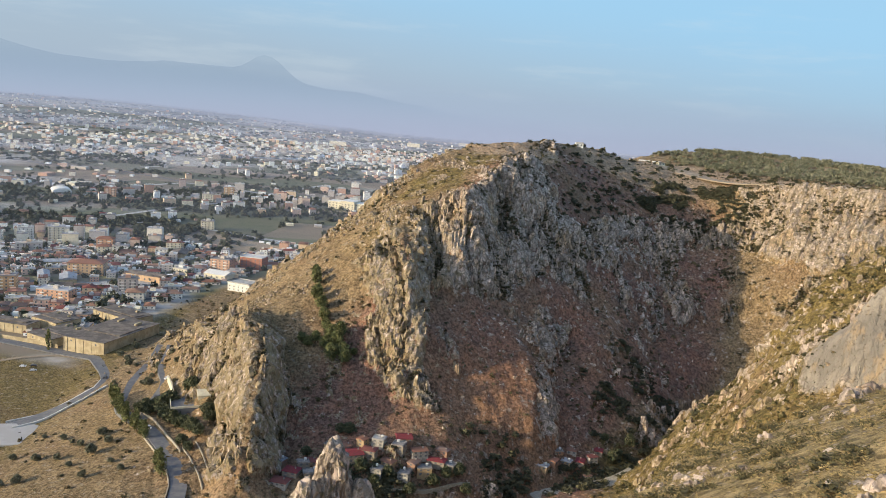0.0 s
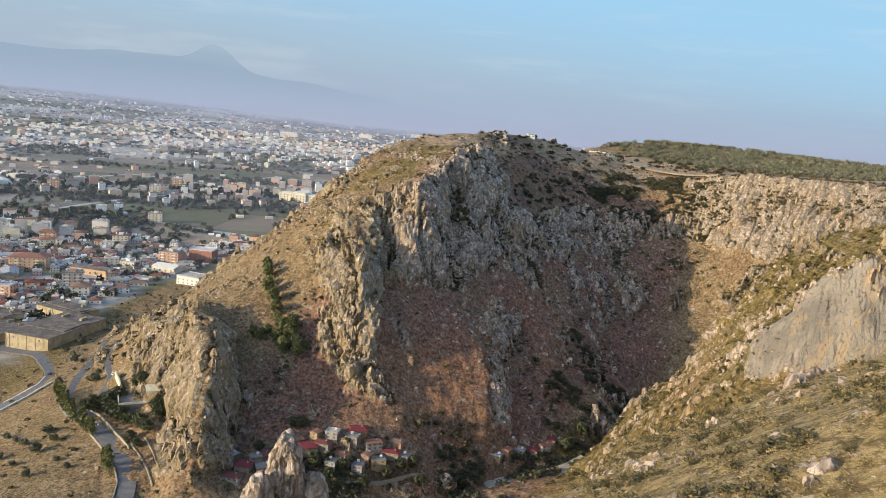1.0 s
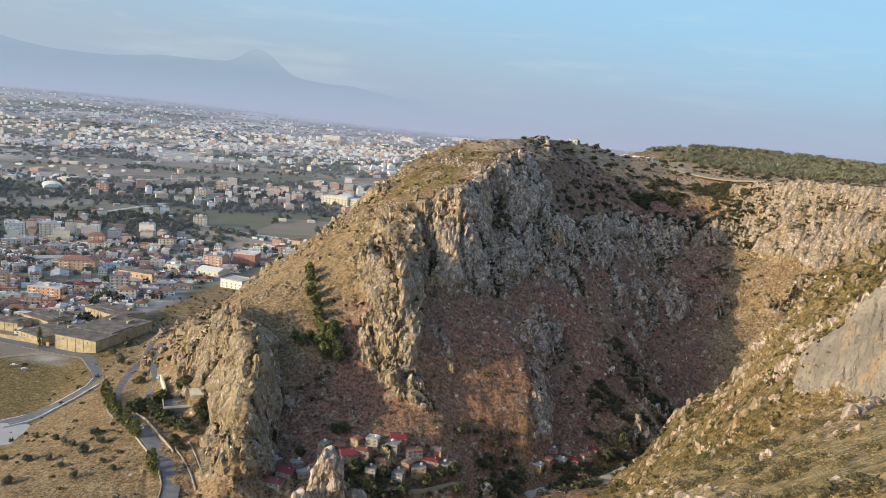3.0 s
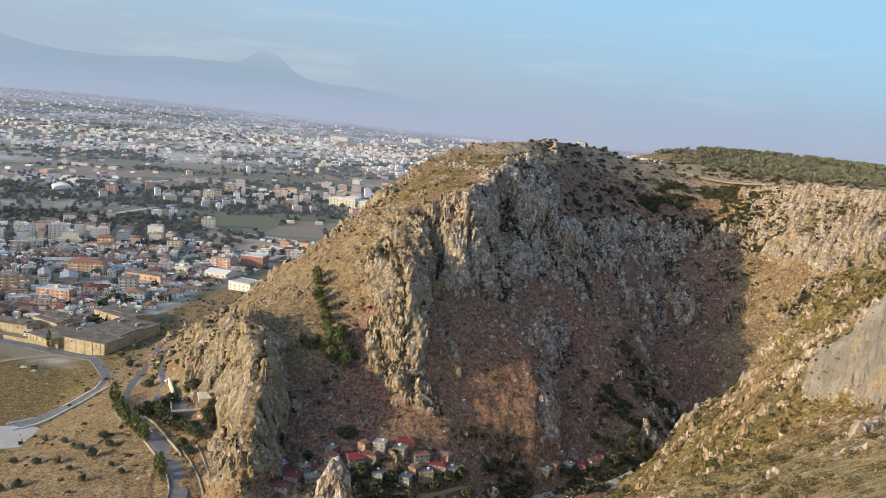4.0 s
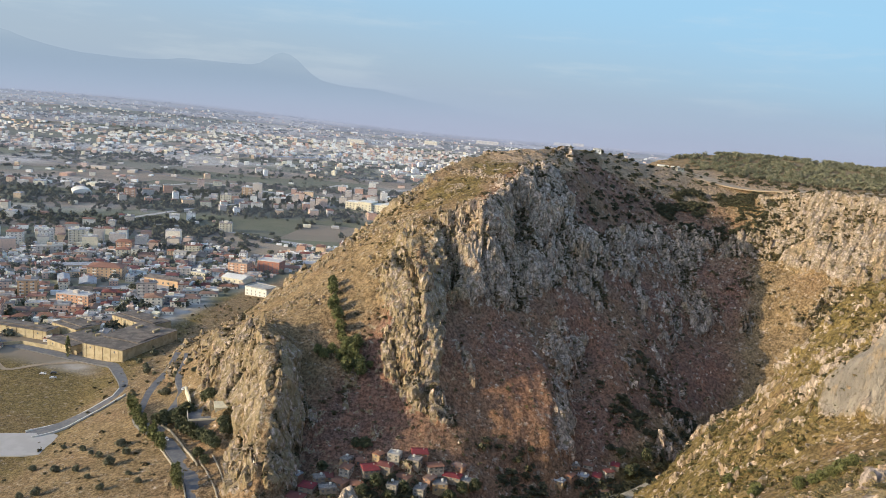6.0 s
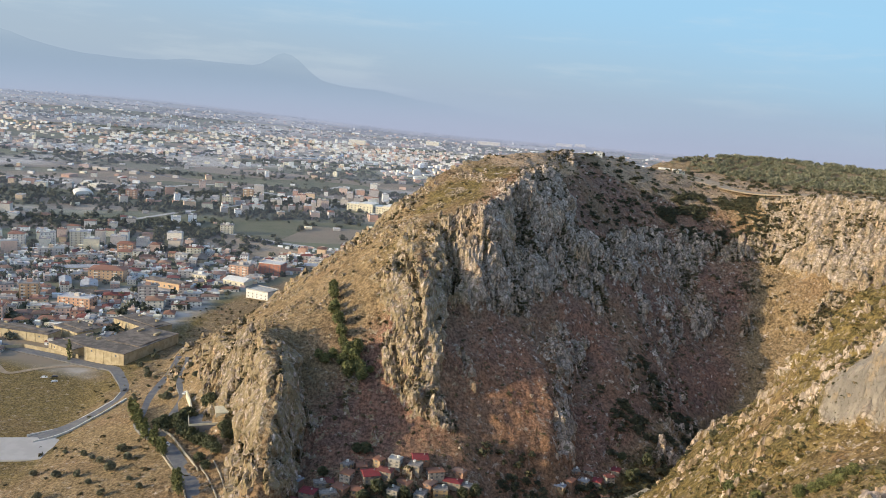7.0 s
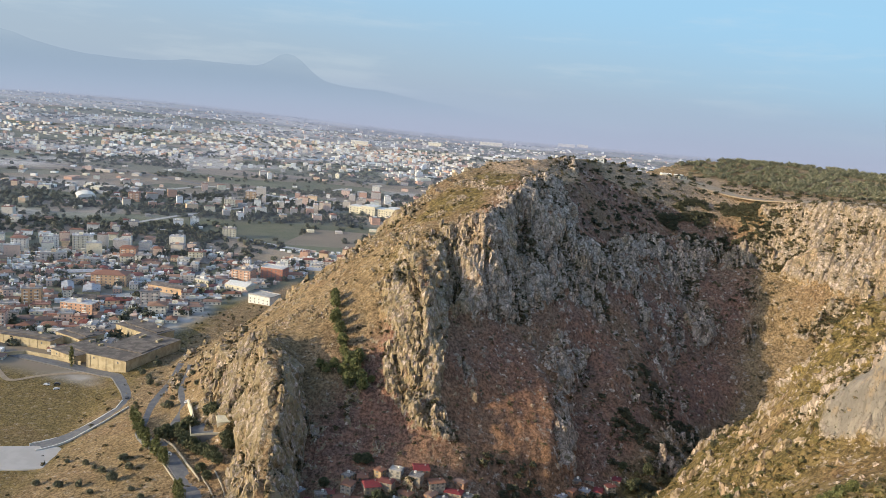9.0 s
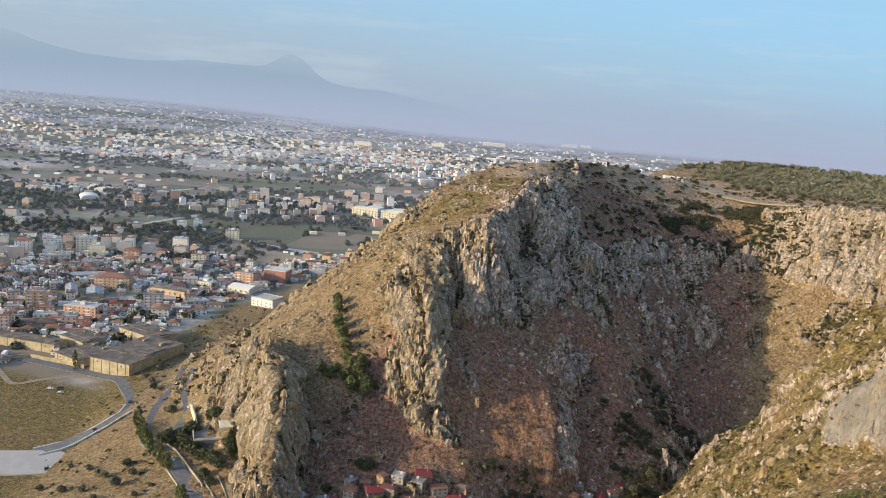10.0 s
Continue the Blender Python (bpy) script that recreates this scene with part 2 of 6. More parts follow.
WHITE = simple("white_paint", (0.78, 0.76, 0.72), (0.66, 0.64, 0.58), 1.5)
CREAM = simple("cream_paint", (0.72, 0.66, 0.50), (0.62, 0.56, 0.42), 3)
SALMON = simple("salmon_paint", (0.66, 0.40, 0.27), (0.56, 0.35, 0.25), 3)
ORANGE = simple("orange_paint", (0.62, 0.42, 0.25), (0.53, 0.37, 0.24), 3)
RED_WALL = simple("brick_red_paint", (0.43, 0.19, 0.13), (0.35, 0.16, 0.11), 3)
CRIMSON = simple("crimson_roof", (0.24, 0.04, 0.05), (0.17, 0.045, 0.045), 1)
STONE_WALL = simple("rubble_wall", (0.44, 0.39, 0.31), (0.30, 0.26, 0.20), 0.8)
CAR_PAINT = [simple("white_car_paint", (0.75, 0.75, 0.75), (0.7, 0.7, 0.7), 1, 0.3), simple("dark_car_paint", (0.05, 0.05, 0.06), (0.06, 0.06, 0.07), 1, 0.3)]
RUBBER = simple("rubber", (0.02, 0.02, 0.02), (0.03, 0.03, 0.03))
WATER = Nodes("river_water").done((0.30, 0.36, 0.42), 0.15)


# ---- meshes ----
def part(name, bm, material, parent=None, label=""):
    """Links a bmesh as one mesh object, under a thing or a part."""
    me = bpy.data.meshes.new(name)
    bm.to_mesh(me)
    bm.free()
    me.materials.append(material)
    ob = new(name, me)
    ob.parent = parent
    return tagged(ob, label)


def sheet(name, verts, faces, material, parent=None, smooth=True):
    """Links a mesh given by arrays of places and of triangles or quads."""
    me = bpy.data.meshes.new(name)
    verts, faces = np.asarray(verts, np.float32), np.asarray(faces, np.int32)
    k = faces.shape[1]
    me.vertices.add(len(verts)), me.loops.add(faces.size), me.polygons.add(len(faces))
    me.vertices.foreach_set("co", verts.ravel())
    me.loops.foreach_set("vertex_index", faces.ravel())
    me.polygons.foreach_set("loop_start", np.arange(0, faces.size, k, dtype=np.int32))
    me.polygons.foreach_set("use_smooth", np.full(len(faces), smooth))
    me.update(calc_edges=True)
    me.materials.append(material)
    ob = new(name, me)
    ob.parent = parent
    return ob


def lattice(ix, iy, iz, seed):
    """Random values in -1..1 at whole-number places."""
    h = (ix * 374761393 + iy * 668265263 + iz * 2147483647 + seed * 974634777) & 0xFFFFFFFF
    h = ((h ^ (h >> 13)) * 1274126177) & 0xFFFFFFFF
    h = (h ^ (h >> 16)) & 0xFFFF
    return h / 32767.5 - 1


def value_noise(x, y, z, seed=0):
    x, y, z = np.broadcast_arrays(x, y, z)
    ix, iy, iz = (np.floor(c).astype(np.int64) for c in (x, y, z))
    fx, fy, fz = x - ix, y - iy, z - iz
    fx, fy, fz = (f * f * (3 - 2 * f) for f in (fx, fy, fz))
    out = 0
    for dx in (0, 1):
        for dy in (0, 1):
            for dz in (0, 1):
                out = out + (fx if dx else 1 - fx) * (fy if dy else 1 - fy) * (fz if dz else 1 - fz) * lattice(ix + dx, iy + dy, iz + dz, seed)
    return out


def fbm(x, y, z=0.0, octaves=4, seed=0, ridged=False):
    total, size, norm = 0, 1.0, 0
    for k in range(octaves):
        v = value_noise(x * 2.03**k + 17 * k, y * 2.03**k - 9 * k, z * 2.03**k + 5 * k, seed + k)
        total, norm, size = total + size * (1 - 2 * np.abs(v) if ridged else v), norm + size, size * 0.52
    return total / norm


def step(a, b, v):
    s = np.clip((v - a) / (b - a), 0, 1)
    return s * s * (3 - 2 * s)


# ---- the lie of the land: crests, cliff feet, valley floors as lines of (x, y, height) ----
LINES = {
    "summit_crest": [(50, 632, 166.5), (42, 600, 162.5), (38, 557, 155), (17, 517, 143), (21, 503, 122), (27, 492, 98), (33, 484, 80)],
    "summit_dome": [(-24, 592, 145), (-9, 612, 156.5), (12, 640, 163.5), (25, 655, 168), (44, 665, 170), (63, 675, 171.5), (84, 695, 172), (108, 730, 170), (135, 770, 167.5), (162, 800, 163.5)],
    "brow": [(17, 517, 143), (0, 524, 135), (-25, 520, 128)],
    "cleft": [(2, 512, 126), (-1, 495, 108), (-3, 475, 92), (-4, 455, 82)],
    "recess": [(34, 548, 142), (40, 532, 112), (46, 512, 94), (50, 498, 82)],
    "pillar": [(44, 560, 156), (54, 554, 134), (61, 548, 112), (70, 530, 92)],
    "west_rib": [(-25, 520, 128), (-20, 490, 117), (-15, 455, 105), (-14, 440, 86), (-13, 430, 71), (-11, 416, 54), (-4, 407, 44), (12, 402, 38), (22, 396, 29)],
    "north_shoulder": [(-24, 592, 145), (-36, 584, 136), (-40, 560, 126), (-78, 552, 100), (-96, 546, 85), (-112, 535, 69), (-127, 520, 57), (-143, 500, 45)],
    "west_slope": [(-34, 512, 116), (-42, 490, 102), (-58, 509, 98), (-80, 520, 87)],
    "crag": [(-143, 500, 45), (-120, 466, 64), (-101, 440, 75.5), (-91, 414, 73.5), (-83, 394, 66), (-80, 370, 54), (-80, 352, 43), (-78, 335, 30)],
    "crag_foot": [(-160, 485, 30), (-132, 438, 34), (-112, 412, 34), (-103, 385, 27), (-98, 355, 21), (-95, 330, 16)],
    "crag_shade_foot": [(-84, 445, 66), (-76, 420, 52), (-70, 400, 42), (-68, 375, 24), (-66, 350, 16)],
    "gully": [(-70, 470, 79), (-60, 442, 66), (-48, 425, 54), (-45, 405, 41), (-36, 385, 31), (-25, 365, 27)],
    "rib_west_foot": [(-40, 470, 87), (-38, 446, 72), (-28, 420, 51), (-20, 400, 38)],
    "village": [(-60, 345, 22), (-35, 372, 28), (-10, 377, 31), (22, 380, 24), (34, 374, 13)],
    "west_foot": [(-20, 1000, 10), (-90, 850, 6), (-150, 740, 3), (-190, 660, 2), (-205, 600, 4), (-196, 545, 9), (-180, 500, 15), (-150, 446, 26), (-125, 400, 22), (-112, 352, 19), (-108, 310, 15)],
    "slab_foot": [(-4, 438, 74), (14, 455, 72), (36, 480, 77), (54, 500, 80), (76, 530, 90), (94, 560, 104)],
    "summit_edge": [(56, 600, 162), (88, 642, 158), (122, 682, 153), (170, 711, 149), (215, 722, 143), (242, 713, 142), (268, 676, 150), (290, 645, 157), (324, 618, 157), (400, 580, 160), (520, 540, 165)],
    "cliff_crest": [(40, 557, 154), (64, 566, 142), (82, 576, 129), (112, 604, 118), (150, 640, 115), (195, 660, 114), (228, 668, 117), (246, 664, 126)],
    "east_foot": [(94, 560, 104), (120, 590, 104), (154, 626, 103), (200, 645, 101), (234, 640, 101), (258, 612, 96), (284, 575, 92), (330, 545, 88), (420, 520, 90)],
    "red_spur": [(37, 482, 78), (48, 468, 68), (60, 452, 55), (62, 434, 44.5), (59, 416, 31), (53, 400, 15)],
    "red_slope": [(20, 428, 48), (40, 442, 54.5), (46, 424, 41), (30, 392, 22), (43, 398, 20)],
    "stony_gully": [(90, 505, 54), (82, 472, 40), (79, 446, 27), (76, 420, 13)],
    "talus": [(102, 485, 50), (130, 535, 64), (156, 543, 46), (185, 575, 50), (220, 580, 52), (256, 570, 62), (320, 520, 60)],
    "gorge_floor": [(-80, 290, 6), (-30, 320, 5), (15, 346, 4), (50, 378, 4), (80, 402, 4), (108, 412, 3), (128, 428, 3), (146, 457, 5), (160, 485, 8), (174, 508, 12), (204, 532, 20), (260, 512, 30), (340, 470, 40), (440, 450, 48)],
    "spur_crest": [(104, 398, 4), (112, 405, 10), (135, 426, 21), (152, 447, 33), (166, 447, 43), (170, 425, 60), (167, 398, 78), (163, 366, 98), (172, 372, 107), (179, 380, 115), (192, 386, 130), (201, 388, 134.4), (212, 390, 142), (260, 380, 160), (320, 340, 174), (420, 300, 185)],
    "spur_slabs": [(146, 318, 88), (152, 309, 97), (160, 291, 99), (178, 276, 102), (210, 262, 110)],
    "spur_foot": [(112, 395, 6), (117, 365, 30), (120, 335, 48), (120, 300, 64), (118, 262, 80), (122, 236, 92)],
    "near_slope": [(148, 280, 90), (143, 257, 100), (132, 228, 108), (112, 175, 116), (86, 135, 134)],
    "near_brow": [(10, 82, 148), (20, 82, 153.5), (32, 85, 157.4), (42, 86, 162.5), (50.4, 88, 166.2), (55, 91, 167), (66, 98, 167.5), (90, 104, 176), (130, 96, 196)],
    "near_lawn": [(-10, 50, 152), (0, 52, 158), (20, 52, 167), (32, 52, 173), (35.5, 62, 171), (45, 50, 181), (80, 45, 198)],
    "near_foot": [(85, 330, 8), (75, 290, 10), (55, 220, 48), (15, 150, 60), (-15, 118, 92), (-50, 60, 110)],
    "hut_knoll": [(124, 450, 17), (131, 457, 17), (136, 464, 18)],
    "slab_top": [(153, 313, 108), (160, 303, 122), (169, 303, 139), (184, 294, 150), (215, 284, 164)],
    "spur_flank": [(128, 336, 62), (137, 307, 84), (145, 323, 86)],
    "spur_back": [(190, 470, 28), (196, 440, 50), (204, 420, 86), (240, 420, 110)],
    "near_ridge": [(36, 100, 152.5), (45, 125, 143), (58, 168, 123.5), (66, 190, 110)],
    "tower_ridge": [(-10, 124, 116), (-16, 131, 117), (-22, 136, 108)],
    "home_hill": [(0, -150, 172), (20, 0, 172), (120, -60, 212), (200, 60, 212), (260, 200, 195)],
    "plateau": [(150, 800, 160), (200, 790, 156), (240, 880, 150), (250, 745, 149), (300, 705, 151), (340, 680, 154), (420, 650, 158)],
    "olive_hill": [(215, 960, 150), (255, 985, 158), (342, 1050, 165), (421, 1060, 164), (542, 1060, 158), (600, 900, 158)],
    "far_side": [(60, 1250, 40), (200, 1320, 60), (420, 1350, 80), (620, 1300, 90)],
}
LO, HI, CELL = (-430, -170), (634, 1430), 2.0


def edge_of_plain(y):
    """How far east the level plain reaches at y."""
    return np.interp(y, [-170, 200, 330, 430, 553, 650, 760, 900, 1050, 1250, 1350, 1430], [-330, -260, -215, -215, -245, -235, -215, -165, -75, -20, 100, 634])


def lay_of_the_land():
    """A taut sheet stretched over the lines, from coarse to fine."""
    z = None
    for cell in (64, 32, 16, 8, 4, 2):
        nx, ny = int((HI[0] - LO[0]) / cell) + 1, int((HI[1] - LO[1]) / cell) + 1
        xs, ys = LO[0] + cell * np.arange(nx), LO[1] + cell * np.arange(ny)
        total, count = np.zeros((ny, nx)), np.zeros((ny, nx))
        for line in LINES.values():
            for a, b in zip(line, line[1:]):
                n = int(math.dist(a[:2], b[:2]) / cell * 2) + 2
                p = np.linspace(a, b, n)
                i, j = np.round((p[:, 0] - LO[0]) / cell).astype(int), np.round((p[:, 1] - LO[1]) / cell).astype(int)
                ok = (i >= 0) & (j >= 0) & (i < nx) & (j < ny)
                np.add.at(total, (j[ok], i[ok]), p[ok, 2]), np.add.at(count, (j[ok], i[ok]), 1)
        held = count > 0
        level = total / np.maximum(count, 1)
        flat = xs[None, :] < edge_of_plain(ys)[:, None]
        held, level = held | flat, np.where(flat, 0, level)
        if z is None:
            z = np.full((ny, nx), 60.0)
        else:
            old_y, old_x = np.linspace(0, z.shape[0] - 1, ny), np.linspace(0, z.shape[1] - 1, nx)
            j, i = np.minimum(old_y.astype(int), z.shape[0] - 2), np.minimum(old_x.astype(int), z.shape[1] - 2)
            fy, fx = (old_y - j)[:, None], (old_x - i)[None, :]
            z = (1 - fy) * ((1 - fx) * z[np.ix_(j, i)] + fx * z[np.ix_(j, i + 1)]) + fy * ((1 - fx) * z[np.ix_(j + 1, i)] + fx * z[np.ix_(j + 1, i + 1)])
        for _ in range(160 if cell > 3 else 70):
            pad = np.pad(z, 1, mode="edge")
            z = np.where(held, level, (pad[:-2, 1:-1] + pad[2:, 1:-1] + pad[1:-1, :-2] + pad[1:-1, 2:]) / 4)
    pad = np.pad(z, 1, mode="edge")
    return 0.5 * z + 0.125 * (pad[:-2, 1:-1] + pad[2:, 1:-1] + pad[1:-1, :-2] + pad[1:-1, 2:])


LAND = lay_of_the_land()


def lift(x, y):
    """The far plain rises gently towards the mountains in the north-west."""
    return 95 * step(2300, 5200, np.hypot(x, y)) * step(200, -2200, x)


def base_height(x, y):
    x, y = np.asarray(x, float), np.asarray(y, float)
    gx, gy = np.clip((x - LO[0]) / CELL, 0, LAND.shape[1] - 1.001), np.clip((y - LO[1]) / CELL, 0, LAND.shape[0] - 1.001)
    i, j = gx.astype(int), gy.astype(int)
    fx, fy = gx - i, gy - j
    z = (1 - fy) * ((1 - fx) * LAND[j, i] + fx * LAND[j, i + 1]) + fy * ((1 - fx) * LAND[j + 1, i] + fx * LAND[j + 1, i + 1])
    fade = step(2400, 800, np.maximum(x - 0, np.abs(y)))
    return np.where((x > HI[0]) | (y < LO[1]), z * fade, z) + lift(x, y)


def slope_of(x, y, d=3.0):
    return (base_height(x + d, y) - base_height(x - d, y)) / (2 * d), (base_height(x, y + d) - base_height(x, y - d)) / (2 * d)


def graded(inner_lo, inner_hi, fine, lo, hi, grow=1.13):
    mid = np.arange(inner_lo, inner_hi, fine)
    out = []
    for start, end, sign in ((inner_lo, lo, -1), (mid[-1], hi, 1)):
        v, s, side = start, fine, []
        while (end - v) * sign > 0:
            s = min(s * grow, 240)
            v += sign * s
            side.append(v)
        out.append(side)
    return np.array(out[0][::-1] + mid.tolist() + out[1])


def hill_mask(x, y):
    return step(-18, 8, x - edge_of_plain(y)) * step(-400, -150, y) * np.where(y > 1430, step(300, 0, y - 1430), 1)


FINAL = []


def shade_scrub_of(x, y):
    """Where brown scrub with a painted shade tone replaces straw grass: the shady east side and the gully by the
    village.
    """
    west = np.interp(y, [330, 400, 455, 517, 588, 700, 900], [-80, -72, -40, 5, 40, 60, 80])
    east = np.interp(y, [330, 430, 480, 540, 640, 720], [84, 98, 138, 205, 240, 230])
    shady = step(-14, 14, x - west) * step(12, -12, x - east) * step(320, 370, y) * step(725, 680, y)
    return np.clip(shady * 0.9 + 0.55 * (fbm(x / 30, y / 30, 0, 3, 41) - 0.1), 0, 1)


def slab_of(x, y):
    """The smooth grey rock wall in the flank of the spur."""
    along, off = 0.65 * (x - 152) - 0.76 * (y - 309), 0.76 * (x - 152) + 0.65 * (y - 309)
    return step(-5, 3, along + 9 * fbm(x / 7, y / 7, 0, 3, 15)) * step(10.5, 7.0, np.abs(off - 5.5) + 5 * fbm(x / 8, y / 8, 0, 3, 17)) * step(110, 80, along)


def build_ground():
    xs, ys = graded(-175, 315, 1.15, -5200, 5200), graded(40, 730, 1.15, -5200, 5300, 1.06)
    x, y = np.meshgrid(xs, ys)
    z = base_height(x, y)
    gx, gy = slope_of(x, y)
    steep = np.hypot(gx, gy)
    hill = hill_mask(x, y)
    patch = fbm(x / 17, y / 17, z / 30, 4, 3)
    spur = step(95, 125, x) * step(450, 420, y)
    shade = step(0.3, 0.8, shade_scrub_of(x, y))
    wall = step(222, 248, x) * step(560, 590, y)
    wall_foot = np.interp(x, [245, 275, 305, 340], [112, 110, 88, 70])
    hollow = step(52, 30, np.abs(y - np.interp(x, [60, 100, 150, 210, 260], [592, 630, 670, 688, 680]))) * step(70, 90, x) * step(262, 240, x) * step(116, 122, z)
    outcrop = step(0.18, 0.42, fbm((x + 0.6 * y) / 10, (y - 0.6 * x) / 20, 0, 3, 13))
    slab = slab_of(x, y)
    ledge = step(0.2, 0.45, fbm((0.97 * x + 0.24 * y) / 8, (0.97 * y - 0.24 * x) / 30, 0, 3, 101))
    rock = step(0.72, 1.2, steep + 0.75 * patch - 0.62 * spur * step(158, 146, x) + spur * step(225, 275, y) * (0.50 * outcrop - 0.42) + 1.0 * slab + 0.10 * spur * step(154, 166, x) - 0.05 * shade + wall * (0.40 * step(-14, 0, z - wall_foot) - 0.5 * step(-6, -20, z - wall_foot)) - 0.55 * hollow + 1.1 * np.exp(-(((x - 64) / 22) ** 2) - ((y - 582) / 32) ** 2) + 0.36 * shade * ledge * step(120, 100, z) - 0.8 * np.exp(-(((x - 42) / 22) ** 2) - ((y - 430) / 20) ** 2) - 0.7 * np.exp(-(((x - 54) / 16) ** 2) - ((y - 408) / 16) ** 2) - 0.2 * shade * step(92, 76, z) + 0.34 * step(84, 100, z) * shade * (1 - hollow) + 0.55 * np.exp(-(((x + 10) / 20) ** 2) - ((y - 492) / 34) ** 2) + 0.6 * step(15, 6, np.abs(x - np.interp(y, [396, 407, 416, 430, 440], [18, -4, -11, -13, -14]))) * step(398, 404, y) * step(450, 436, y) + 0.15 * step(60, 20, np.abs(x + 100)) * step(80, 30, np.abs(y - 430))) * hill * step(240, 275, y)
    rock = rock * (1 - 0.9 * spur * (1 - outcrop) * (1 - slab) * step(225, 275, y))
    norm = np.sqrt(1 + steep**2)
    nx, ny, nz = -gx / norm, -gy / norm, 1 / norm
    big = fbm(x / 22, y / 22, z / 75, 3, 11, True)
    # flutes and crevices run down the fall of the two great walls
    turn = step(205, 245, x)
    across, down = (1 - turn) * (0.97 * x + 0.24 * y) + turn * (0.7 * x - 0.7 * y), (1 - turn) * (0.97 * y - 0.24 * x) + turn * (0.7 * x + 0.7 * y)
    mid = fbm(across / 9, down / (26 - 15 * turn), z / 45, 3, 23, True)
    fine = fbm(across / 3.4, down / 8, z / 14, 2, 31, True)
    push = rock * (1 - 0.75 * slab) * (4.5 * (big - 0.1) + (4.0 - 1.6 * wall) * (mid - 0.1) + (2.0 - 1.0 * wall) * fine) + hill * (1 - rock) * (1.6 * fbm(x / 22, y / 22, 0, 4, 5) + 0.75 * fine) * (0.15 + 0.85 * step(-145, -118, x)) * (1 - 0.6 * step(300, 260, y) * step(0, 20, x))
    cut_a = 1 - np.abs(value_noise(across / 8.0, down / (30 - 18 * turn), z / 50, 83)) * 2
    cut_b = 1 - np.abs(value_noise(across / 4.2 + 7, down / 12, z / 22, 89)) * 2
    push = push - rock * (1 - 0.7 * slab) * ((4.8 - 3.2 * wall) * step(0.62, 0.98, cut_a) + (2.4 - 2.0 * wall) * step(0.55, 0.98, cut_b))
    FINAL.extend((xs, ys))
    x2, y2, z2 = x + nx * push, y + ny * push, z + nz * push
    FINAL.extend((z2, rock, shade_scrub_of(x, y)))
    ny_, nx_ = x.shape
    idx = np.arange(ny_ * nx_).reshape(ny_, nx_)
    faces = np.stack([idx[:-1, :-1], idx[:-1, 1:], idx[1:, 1:], idx[1:, :-1]], -1).reshape(-1, 4)
    ob = sheet("ground", np.stack([x2, y2, z2], -1).reshape(-1, 3), faces, GROUND)
    ob.data.polygons.foreach_set("use_smooth", (rock[:-1, :-1] < 0.4).ravel())
    scrub = shade_scrub_of(x, y)
    green = step(90, 150, z) * step(640, 600, y) * step(0, 0.4, fbm(x / 40, y / 40, 0, 3, 47) + 0.3) + 0.9 * step(-200, -230, x) + np.where(y < 260, 0.40, 0.85) * np.where(y < 260, step(5, 30, x), step(60, 100, x)) * step(450, 420, y)
    d = np.hypot(x, y)
    bare = 1.3 * step(686, 702, y) * step(110, 140, x) * step(52, 30, x - np.interp(y, [700, 740, 790, 860, 950], [285, 262, 236, 226, 215])) * step(940, 880, y) + 1.3 * step(46, 26, np.hypot(x - 62, (y - 650) * 0.7)) * step(155, 159, z)
    town = step(0.1, 0.35, fbm(x / 190, y / 150, 0, 3, 53) + 0.55 * step(1150, 900, d) + 0.35 * step(1900, 2300, d) - 0.25)
    # rust: round patch where sunlight is painted on the red slope
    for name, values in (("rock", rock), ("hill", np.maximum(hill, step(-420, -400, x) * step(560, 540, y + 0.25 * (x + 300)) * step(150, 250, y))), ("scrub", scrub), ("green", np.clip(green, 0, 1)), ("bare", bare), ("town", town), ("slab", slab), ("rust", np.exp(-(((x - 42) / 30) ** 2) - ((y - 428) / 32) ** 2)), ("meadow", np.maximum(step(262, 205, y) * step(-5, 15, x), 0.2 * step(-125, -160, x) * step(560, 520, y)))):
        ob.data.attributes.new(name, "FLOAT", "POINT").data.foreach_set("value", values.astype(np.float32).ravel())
    return tagged(ob, "hill country with limestone cliffs above a broad farmed plain", "ground", kind="structure")


build_ground()


def sample(grid, x, y):
    """A value of the finished ground at a place in the plan."""
    xs, ys = FINAL[0], FINAL[1]
    x, y = np.asarray(x, float), np.asarray(y, float)
    i, j = np.clip(np.searchsorted(xs, x) - 1, 0, len(xs) - 2), np.clip(np.searchsorted(ys, y) - 1, 0, len(ys) - 2)
    fx, fy = (x - xs[i]) / (xs[i + 1] - xs[i]), (y - ys[j]) / (ys[j + 1] - ys[j])
    return (1 - fy) * ((1 - fx) * grid[j, i] + fx * grid[j, i + 1]) + fy * ((1 - fx) * grid[j + 1, i] + fx * grid[j + 1, i + 1])


def ground_z(x, y):
    return sample(FINAL[2], x, y)


